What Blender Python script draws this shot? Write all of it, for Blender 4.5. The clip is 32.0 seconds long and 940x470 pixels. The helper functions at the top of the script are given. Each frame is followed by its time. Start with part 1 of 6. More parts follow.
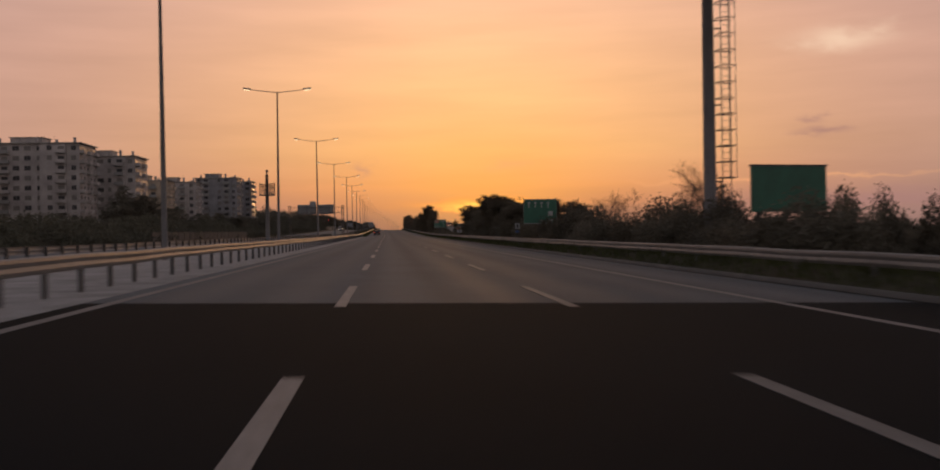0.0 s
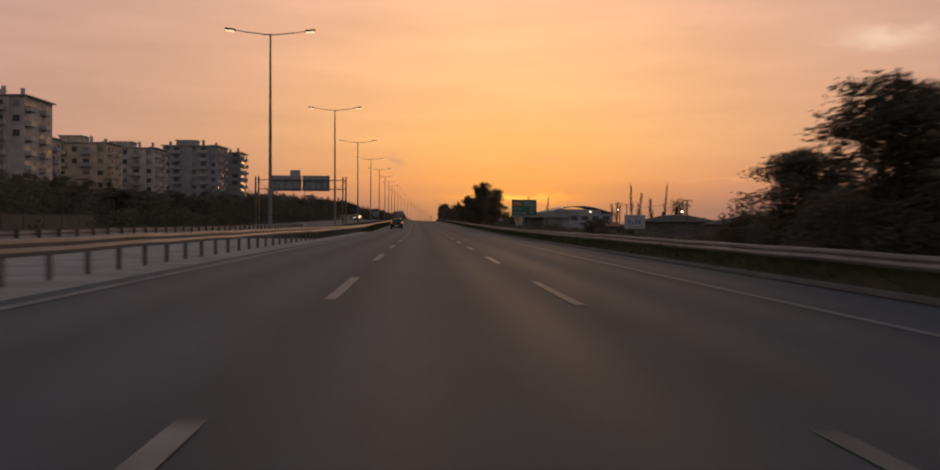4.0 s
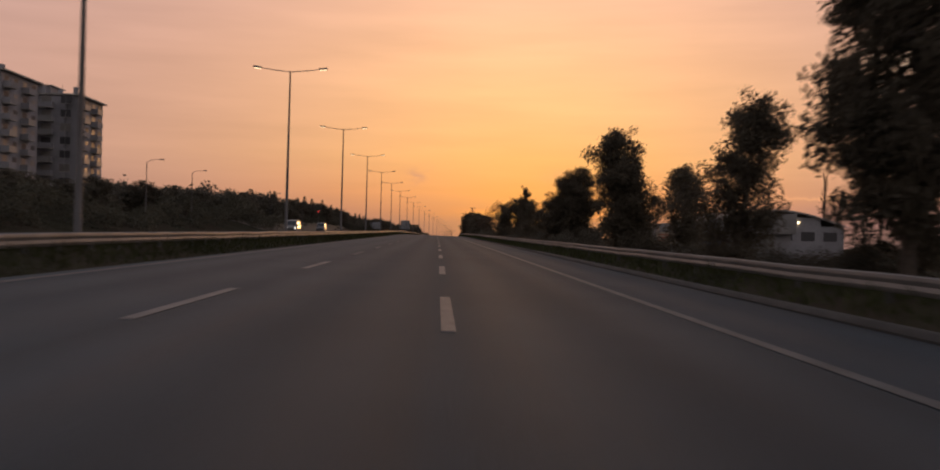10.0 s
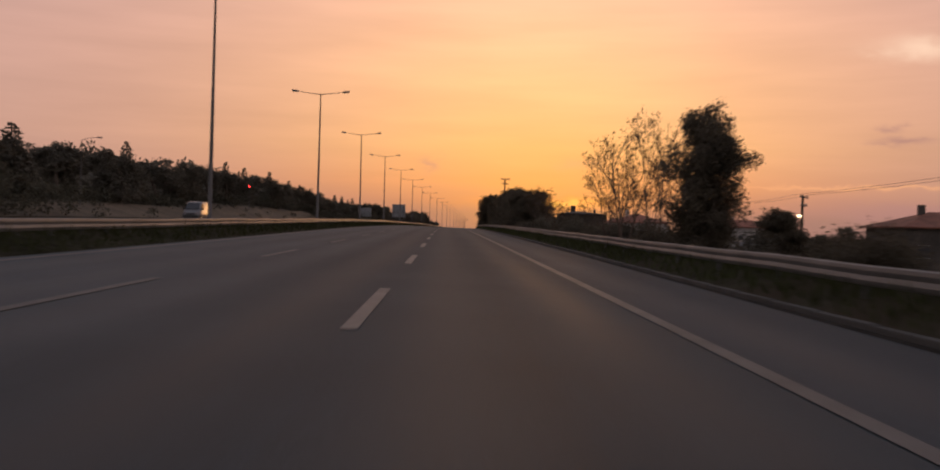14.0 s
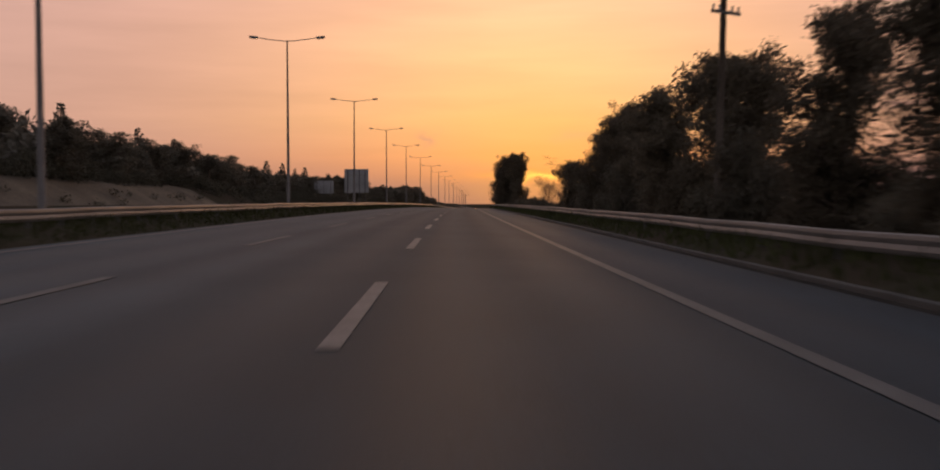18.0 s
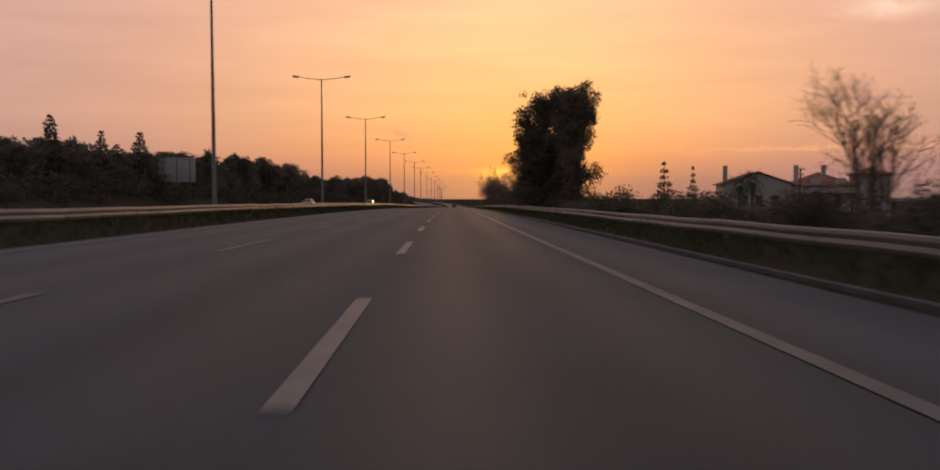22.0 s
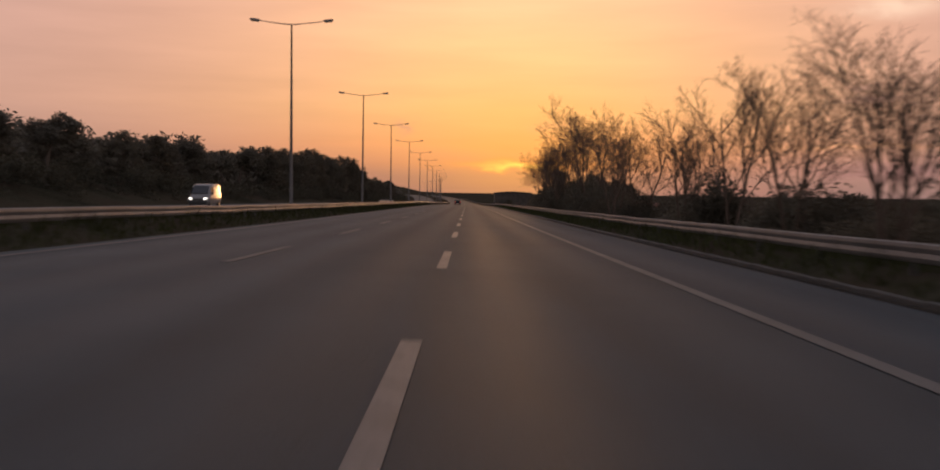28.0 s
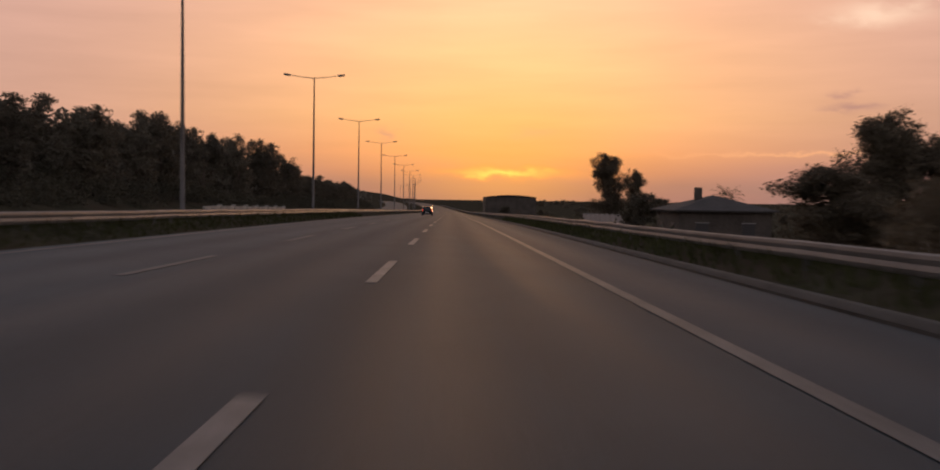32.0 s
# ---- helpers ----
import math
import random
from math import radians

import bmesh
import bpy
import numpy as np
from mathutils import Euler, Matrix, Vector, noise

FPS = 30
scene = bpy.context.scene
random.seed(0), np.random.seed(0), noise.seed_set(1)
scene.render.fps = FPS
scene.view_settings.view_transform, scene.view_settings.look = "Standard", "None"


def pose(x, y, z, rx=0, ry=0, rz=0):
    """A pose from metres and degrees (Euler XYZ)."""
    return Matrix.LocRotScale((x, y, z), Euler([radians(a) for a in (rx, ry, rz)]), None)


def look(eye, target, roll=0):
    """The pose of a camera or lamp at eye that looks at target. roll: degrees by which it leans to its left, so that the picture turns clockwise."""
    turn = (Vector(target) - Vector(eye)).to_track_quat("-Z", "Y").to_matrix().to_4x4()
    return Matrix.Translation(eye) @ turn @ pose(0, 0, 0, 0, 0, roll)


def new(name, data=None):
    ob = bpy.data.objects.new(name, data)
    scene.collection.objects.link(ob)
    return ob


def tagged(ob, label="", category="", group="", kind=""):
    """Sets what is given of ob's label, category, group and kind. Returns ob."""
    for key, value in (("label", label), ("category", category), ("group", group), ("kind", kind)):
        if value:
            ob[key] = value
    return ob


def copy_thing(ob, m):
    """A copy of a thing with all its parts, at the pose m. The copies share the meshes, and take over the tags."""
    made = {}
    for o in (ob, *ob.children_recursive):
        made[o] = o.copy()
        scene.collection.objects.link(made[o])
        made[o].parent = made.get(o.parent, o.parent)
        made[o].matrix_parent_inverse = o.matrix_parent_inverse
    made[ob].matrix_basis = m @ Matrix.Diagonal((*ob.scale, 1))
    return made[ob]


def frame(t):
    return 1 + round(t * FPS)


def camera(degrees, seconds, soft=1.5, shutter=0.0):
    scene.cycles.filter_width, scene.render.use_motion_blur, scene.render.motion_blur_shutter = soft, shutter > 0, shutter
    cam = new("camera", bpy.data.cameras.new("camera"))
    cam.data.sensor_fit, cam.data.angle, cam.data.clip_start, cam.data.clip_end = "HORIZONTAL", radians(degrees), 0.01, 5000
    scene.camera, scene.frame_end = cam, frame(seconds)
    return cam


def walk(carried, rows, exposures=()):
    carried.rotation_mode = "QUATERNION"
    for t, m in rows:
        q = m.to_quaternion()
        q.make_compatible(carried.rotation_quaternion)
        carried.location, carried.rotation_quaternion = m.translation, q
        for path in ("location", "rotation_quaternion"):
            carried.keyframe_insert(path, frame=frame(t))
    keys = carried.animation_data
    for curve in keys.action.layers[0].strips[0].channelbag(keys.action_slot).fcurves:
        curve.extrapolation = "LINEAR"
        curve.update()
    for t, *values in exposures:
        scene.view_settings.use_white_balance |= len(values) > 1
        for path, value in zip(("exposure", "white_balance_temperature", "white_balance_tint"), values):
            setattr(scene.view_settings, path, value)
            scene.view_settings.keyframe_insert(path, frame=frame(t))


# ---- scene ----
cam = camera(51.3, 32.0, soft=1.9, shutter=0.35)
walk(cam, [
    (0, pose(-6.710, -0.00, 1.212, 89.77, 0.94, -4.76)),
    (1, pose(-6.719, 30.08, 1.208, 89.44, 1.10, -4.11)),
    (2, pose(-6.470, 60.06, 1.201, 89.39, 0.08, -2.67)),
    (3, pose(-6.418, 90.37, 1.214, 89.44, -0.35, -2.91)),
    (6, pose(-5.943, 181.85, 1.289, 89.11, -0.22, -2.73)),
    (7, pose(-5.658, 212.06, 1.329, 89.33, -0.38, -2.66)),
    (8, pose(-5.230, 243.21, 1.459, 90.01, -0.02, -2.47)),
    (9, pose(-4.782, 273.65, 1.668, 90.10, -0.82, -1.79)),
    (10, pose(-4.482, 304.05, 1.894, 90.23, -1.30, -1.70)),
    (11, pose(-3.836, 334.77, 2.118, 90.17, -0.66, -1.26)),
    (12, pose(-3.680, 364.33, 2.350, 90.09, -1.04, -1.08)),
    (13, pose(-3.712, 394.90, 2.587, 90.06, -1.49, -1.06)),
    (14, pose(-3.786, 425.45, 2.822, 89.56, -1.51, -0.98)),
    (15, pose(-4.055, 456.00, 3.061, 88.14, -0.98, -1.03)),
    (18, pose(-4.674, 548.07, 3.710, 88.07, 0.09, -1.08)),
    (19, pose(-4.767, 578.03, 3.828, 88.22, -0.36, -1.60)),
    (20, pose(-4.730, 608.66, 3.900, 88.23, -0.11, -1.95)),
    (21, pose(-4.416, 639.43, 3.920, 87.90, -0.20, -2.69)),
    (22, pose(-3.868, 670.20, 3.894, 87.77, 0.10, -2.55)),
    (23, pose(-3.355, 701.34, 3.835, 87.55, -0.70, -2.60)),
    (24, pose(-2.690, 731.56, 3.736, 87.82, -0.25, -2.47)),
    (25, pose(-1.916, 762.26, 3.584, 87.81, -0.61, -2.42)),
    (28, pose(0.908, 853.39, 2.822, 87.42, -0.79, -2.41)),
    (29, pose(2.199, 884.23, 2.460, 87.38, 0.38, -2.58)),
    (30, pose(3.710, 914.68, 2.137, 87.25, 0.24, -2.96)),
    (31, pose(5.183, 945.30, 1.848, 87.41, 0.07, -3.14)),
    (32, pose(6.515, 975.66, 1.563, 87.85, -0.78, -3.44)),
], [(0, 0.0, 6500, 10), (8, 0.0, 6500, 10), (11, 0.1, 6500, 11), (14, 0.14, 6500, 13), (18, 0.19, 6500, 13), (22, 0.19, 6500, 14), (32, 0.20, 6500, 12)])

# ---- plan of the motorway: sideways and height offsets every 75 m ----
STEP = 75.0
SIDE = [0, 0, -.21, -.12, -.55, -.82, -1.18, -1.78, -1.81, -.95, .69, 3.12, 6.08, 9.05, 12.03, 15.12, 18.19, 21.15, 23.5, 25, 25.5, 25, 23.5, 21, 17.5, 13, 7]
RISE = [0, 0, .07, .19, .71, 1.3, 1.88, 2.46, 2.75, 2.76, 2.52, 1.98, 1.15, .44, -.3, -1.24, -2.2, -3.17, -3.9, -4.3, -4.4, -4.3, -4, -3.6, -3.2, -2.9, -2.7]
CROSS = 0.021          # fall of the carriageway to the right
X_RIGHT_RAIL, X_LEFT_RAIL, X_KERB = 3.5, -12.75, 2.7
X_LAMPS = -16.87
Y0, Y1 = -60.0, 1950.0


def curve_at(y, k):
    i = min(max(y / STEP, 0.0), len(k) - 1.001)
    j = int(i)
    a = i - j
    p1, p2 = k[j], k[j + 1]
    p0 = k[j - 1] if j else 2 * p1 - p2
    p3 = k[j + 2] if j + 2 < len(k) else 2 * p2 - p1
    return p1 + .5 * a * (p2 - p0 + a * (2 * p0 - 5 * p1 + 4 * p2 - p3 + a * (3 * (p1 - p2) + p3 - p0)))


def side(y):
    return curve_at(y, SIDE)


def rise(y):
    return curve_at(y, RISE)


def heading(y):
    return math.degrees(math.atan2(-(side(y + 1) - side(y - 1)), 2))


def smooth(a, b, v):
    s = min(max((v - a) / (b - a), 0.0), 1.0)
    return s * s * (3 - 2 * s)


def road_z(x):
    return -CROSS * (x + 5.6)


def land(x, y):
    """Height of the bare ground over the road's own line, x metres to the right of the edge line."""
    if x > 2.6:
        z = -0.2 + 0.10 * smooth(2.6, 3.0, x) + 0.30 * smooth(2.92, 3.6, x) - 0.65 * smooth(4.5, 7.5, x) - 1.5 * smooth(6.0, 16.0, x)
        z -= 1.0 * smooth(14, 40, x)
    elif x < -11.7:
        z = 0.115 - 0.03 * smooth(-12.0, -14.0, x)
        z += 0.40 * smooth(-11.74, -12.9, x) * (1 - smooth(-17.0, -20.0, x)) * smooth(228, 250, y)      # grassed median
        z += 2.2 * smooth(-36, -46, x)
        z += 1.2 * smooth(-37, -45, x) * smooth(560, 620, y) * (1 - smooth(700, 760, y))
        z += 6.0 * smooth(-46, -110, x) * (0.5 + 0.5 * smooth(300, 800, y)) + 3.0 * smooth(-44, -62, x) * smooth(470, 560, y)
        z += 9.0 * smooth(-60, -140, x) * smooth(900, 1150, y)
        z += 14.0 * smooth(-150, -700, x)
    else:
        z = road_z(x) - 0.25
    far = smooth(700, 2500, abs(x))
    return z * (1 - far) + far * (4.0 if x < 0 else -3.0)


def ground(x, y):
    return land(x, y) + rise(y)


def at(x, y, z=0.0):
    """World place of a point given by its offset from the edge line, its way along and its height over the line."""
    return Vector((x + side(y), y, z + rise(y)))


# ---- world and sun ----
SUN_AZ, SUN_EL = -5.4, 1.5      # degrees; negative azimuth is to the right of +y
sun_dir = Vector((math.sin(radians(-SUN_AZ)) * math.cos(radians(SUN_EL)), math.cos(radians(-SUN_AZ)) * math.cos(radians(SUN_EL)), math.sin(radians(SUN_EL))))


def make_world():
    w = bpy.data.worlds.new("dusk_sky")
    scene.world = w
    w.use_nodes = True
    t = w.node_tree
    t.nodes.clear()
    L = t.links.new
    out = t.nodes.new("ShaderNodeOutputWorld")
    bg = t.nodes.new("ShaderNodeBackground")
    L(bg.outputs[0], out.inputs[0])
    co = t.nodes.new("ShaderNodeTexCoord")
    nrm = t.nodes.new("ShaderNodeVectorMath"); nrm.operation = "NORMALIZE"
    L(co.outputs["Generated"], nrm.inputs[0])
    v = nrm.outputs[0]
    sep = t.nodes.new("ShaderNodeSeparateXYZ"); L(v, sep.inputs[0])

    def math_node(op, a, b=None, c=None, clamp=False):
        m = t.nodes.new("ShaderNodeMath"); m.operation = op; m.use_clamp = clamp
        for i, q in enumerate((a, b, c)):
            if q is None:
                continue
            if isinstance(q, (int, float)):
                m.inputs[i].default_value = q
            else:
                L(q, m.inputs[i])
        return m.outputs[0]

    def ramp(fac, stops):
        r = t.nodes.new("ShaderNodeValToRGB")
        e = r.color_ramp.elements
        while len(e) < len(stops):
            e.new(0.5)
        for el, (p, c) in zip(e, stops):
            el.position = p
            el.color = (*c, 1)
        L(fac, r.inputs[0])
        return r.outputs[0]

    def mix(fac, a, b, kind="MIX"):
        m = t.nodes.new("ShaderNodeMix"); m.data_type = "RGBA"; m.blend_type = kind
        for s, q in ((0, fac), (6, a), (7, b)):
            if isinstance(q, (int, float)):
                m.inputs[s].default_value = q
            elif isinstance(q, tuple):
                m.inputs[s].default_value = (*q, 1)
            else:
                L(q, m.inputs[s])
        return m.outputs[2]

    el = math_node("MULTIPLY", math_node("ARCSINE", sep.outputs[2]), 180 / math.pi)      # degrees over the horizon
    az = math_node("MULTIPLY", math_node("ARCTAN2", sep.outputs[0], sep.outputs[1]), 180 / math.pi)  # degrees to the right of +y
    # the thin lit overcast in front: colour by height
    e01 = math_node("DIVIDE", math_node("ADD", el, 2.0), 42.0, clamp=True)
    front = ramp(e01, [(0.0, (.20, .13, .12)), (0.045, (.23, .143, .125)), (0.068, (.31, .165, .12)), (0.085, (.56, .235, .115)), (0.11, (.83, .34, .12)), (0.16, (.96, .475, .165)), (0.25, (1.05, .552, .245)), (0.38, (1.0, .548, .33)), (0.55, (.52, .42, .41)), (1.0, (.235, .232, .28))])
    sides = ramp(e01, [(0.0, (.20, .13, .135)), (0.06, (.32, .185, .16)), (0.16, (.52, .27, .20)), (0.28, (.585, .312, .24)), (0.40, (.57, .325, .27)), (0.55, (.44, .36, .35)), (1.0, (.235, .232, .28))])
    back = ramp(e01, [(0.0, (.22, .185, .18)), (0.15, (.50, .41, .38)), (0.4, (.47, .405, .40)), (1.0, (.235, .232, .28))])
    daz = math_node("SUBTRACT", az, -SUN_AZ)
    near = math_node("EXPONENT", math_node("MULTIPLY", math_node("POWER", math_node("DIVIDE", daz, 17.0), 2.0), -1.0))
    wide = math_node("EXPONENT", math_node("MULTIPLY", math_node("POWER", math_node("DIVIDE", daz, 70.0), 2.0), -1.0))
    col = mix(wide, back, mix(near, sides, front))
    # glow round the sun behind the haze
    del_ = math_node("SUBTRACT", el, SUN_EL)
    r2 = math_node("ADD", math_node("POWER", math_node("DIVIDE", daz, 5.5), 2.0), math_node("POWER", math_node("DIVIDE", del_, 3.0), 2.0))
    glow = math_node("EXPONENT", math_node("MULTIPLY", r2, -1.0))
    col = mix(math_node("MULTIPLY", glow, 0.35), col, (1.0, 0.47, 0.08))
    # streaks of cloud low over the horizon and faint veils higher up
    mp = t.nodes.new("ShaderNodeCombineXYZ")
    L(math_node("MULTIPLY", az, 0.09), mp.inputs[0]); L(math_node("MULTIPLY", el, 0.75), mp.inputs[1])
    nz = t.nodes.new("ShaderNodeTexNoise"); nz.inputs["Scale"].default_value = 1.0; nz.inputs["Detail"].default_value = 5
    L(mp.outputs[0], nz.inputs["Vector"])
    low = math_node("EXPONENT", math_node("MULTIPLY", math_node("POWER", math_node("DIVIDE", math_node("SUBTRACT", el, 0.3), 2.0), 2.0), -1.0))
    streak = math_node("MULTIPLY", math_node("MULTIPLY_ADD", nz.outputs[0], 5.0, -2.4, clamp=True), low)
    col = mix(math_node("MULTIPLY", streak, 0.45), col, (0.36, 0.17, 0.13))
    veil = math_node("MULTIPLY_ADD", nz.outputs[0], 0.5, 0.75)
    col = mix(1.0, col, math_node("MULTIPLY_ADD", math_node("SUBTRACT", veil, 1.0), 0.6, 1.0), "MULTIPLY")
    nz2 = t.nodes.new("ShaderNodeTexNoise"); nz2.inputs["Scale"].default_value = 1.0; nz2.inputs["Detail"].default_value = 4
    mp2 = t.nodes.new("ShaderNodeCombineXYZ")
    L(math_node("MULTIPLY", az, 0.55), mp2.inputs[0]); L(math_node("MULTIPLY", el, 1.3), mp2.inputs[1])
    L(mp2.outputs[0], nz2.inputs["Vector"])
    wob = math_node("MULTIPLY", math_node("SUBTRACT", nz2.outputs[0], 0.5), 3.2)

    def blob(a, e, wa, we, colour, strength):
        """One small cloud of the sky, at azimuth a and height e."""
        da = math_node("DIVIDE", math_node("SUBTRACT", math_node("ADD", az, wob), a), wa)
        de = math_node("DIVIDE", math_node("SUBTRACT", math_node("MULTIPLY_ADD", wob, 0.35, el), e), we)
        g_ = math_node("EXPONENT", math_node("MULTIPLY", math_node("ADD", math_node("POWER", da, 2.0), math_node("POWER", de, 2.0)), -1.0))
        return mix(math_node("MULTIPLY", g_, strength, clamp=True), col, colour)

    col = blob(25.7, 10.1, 2.2, 0.55, (0.98, 0.70, 0.50), 0.65)
    col = blob(24.6, 5.2, 1.2, 0.25, (0.36, 0.19, 0.17), 0.7)
    col = blob(24.2, 5.9, 0.7, 0.2, (0.40, 0.21, 0.18), 0.6)
    col = blob(5.4, 1.55, 3.6, 0.34, (0.95, 0.33, 0.07), 0.8)
    col = blob(5.4, 1.5, 1.9, 0.17, (1.25, 0.66, 0.13), 1.0)
    col = blob(23.0, 2.7, 7.0, 0.10, (0.92, 0.44, 0.20), 0.45)
    col = blob(27.0, 1.4, 7.0, 0.6, (0.36, 0.19, 0.19), 0.6)
    col = blob(7.2, 3.9, 1.0, 0.3, (0.80, 0.38, 0.16), 0.5)
    col = blob(-1.6, 3.6, 0.5, 0.4, (0.55, 0.27, 0.18), 0.6)
    sky = t.nodes.new("ShaderNodeTexSky"); sky.sky_type = "NISHITA"
    sky.sun_disc = False
    sky.sun_elevation, sky.sun_rotation = radians(SUN_EL), radians(-SUN_AZ)
    add = mix(1.0, col, mix(1.0, sky.outputs[0], (0.006, 0.006, 0.006), "MULTIPLY"), "ADD")
    L(add, bg.inputs[0])
    bg.inputs[1].default_value = 1.0


make_world()
sun = new("sun", bpy.data.lights.new("sun", "SUN"))
sun.data.energy, sun.data.angle, sun.data.color = 0.35, radians(8), (1.0, 0.5, 0.2)
sun.matrix_world = look((0, 0, 0), -sun_dir)
tagged(sun, kind="structure")
scene.view_settings.exposure = 0.0


# ---- materials ----
def material(name, base, rough=0.7, metal=0.0, grain=0.15, scale=8.0, stains=0.15, stain_scale=0.6, bump=0.2, bump_scale=60.0, spec=0.5, emit=None, strength=0.0, vary=0.0, tint=None, space="Object"):
    m = bpy.data.materials.new(name)
    m.use_nodes = True
    t = m.node_tree
    b = t.nodes["Principled BSDF"]
    b.inputs["Roughness"].default_value, b.inputs["Metallic"].default_value = rough, metal
    b.inputs["Specular IOR Level"].default_value = spec
    co = t.nodes.new("ShaderNodeTexCoord")
    geo = t.nodes.new("ShaderNodeNewGeometry")
    pos = co.outputs["Object"] if space == "Object" else geo.outputs["Position"]

    def noise_tex(s, detail=5.0):
        n = t.nodes.new("ShaderNodeTexNoise")
        n.inputs["Scale"].default_value, n.inputs["Detail"].default_value = s, detail
        t.links.new(pos, n.inputs["Vector"])
        return n.outputs[0]

    fine, broad = noise_tex(scale), noise_tex(stain_scale, 3.0)

    def factor(src, amount):
        r = t.nodes.new("ShaderNodeMapRange")
        r.inputs[1].default_value, r.inputs[2].default_value = 0.3, 0.7
        r.inputs[3].default_value, r.inputs[4].default_value = 1 - amount, 1 + amount
        t.links.new(src, r.inputs[0])
        return r.outputs[0]

    def mul(a, c):
        k = t.nodes.new("ShaderNodeMix"); k.data_type = "RGBA"; k.blend_type = "MULTIPLY"; k.inputs[0].default_value = 1
        if isinstance(a, tuple):
            k.inputs[6].default_value = (*a, 1)
        else:
            t.links.new(a, k.inputs[6])
        t.links.new(c, k.inputs[7])
        return k.outputs[2]

    c = mul(mul(base, factor(fine, grain)), factor(broad, stains))
    if vary:
        info = t.nodes.new("ShaderNodeObjectInfo")
        r = t.nodes.new("ShaderNodeMapRange")
        r.inputs[3].default_value, r.inputs[4].default_value = 1 - vary, 1 + vary
        t.links.new(info.outputs["Random"], r.inputs[0])
        c = mul(c, r.outputs[0])
    if tint:
        k = t.nodes.new("ShaderNodeMix"); k.data_type = "RGBA"
        r = t.nodes.new("ShaderNodeMapRange"); r.inputs[1].default_value, r.inputs[2].default_value = 0.42, 0.6
        t.links.new(broad, r.inputs[0]); t.links.new(r.outputs[0], k.inputs[0])
        t.links.new(c, k.inputs[6]); k.inputs[7].default_value = (*tint, 1)
        c = k.outputs[2]
    t.links.new(c, b.inputs["Base Color"])
    if bump:
        bp = t.nodes.new("ShaderNodeBump")
        bp.inputs["Strength"].default_value, bp.inputs["Distance"].default_value = bump, 0.02
        t.links.new(noise_tex(bump_scale), bp.inputs["Height"])
        t.links.new(bp.outputs[0], b.inputs["Normal"])
    if emit:
        b.inputs["Emission Color"].default_value, b.inputs["Emission Strength"].default_value = (*emit, 1), strength
    return m


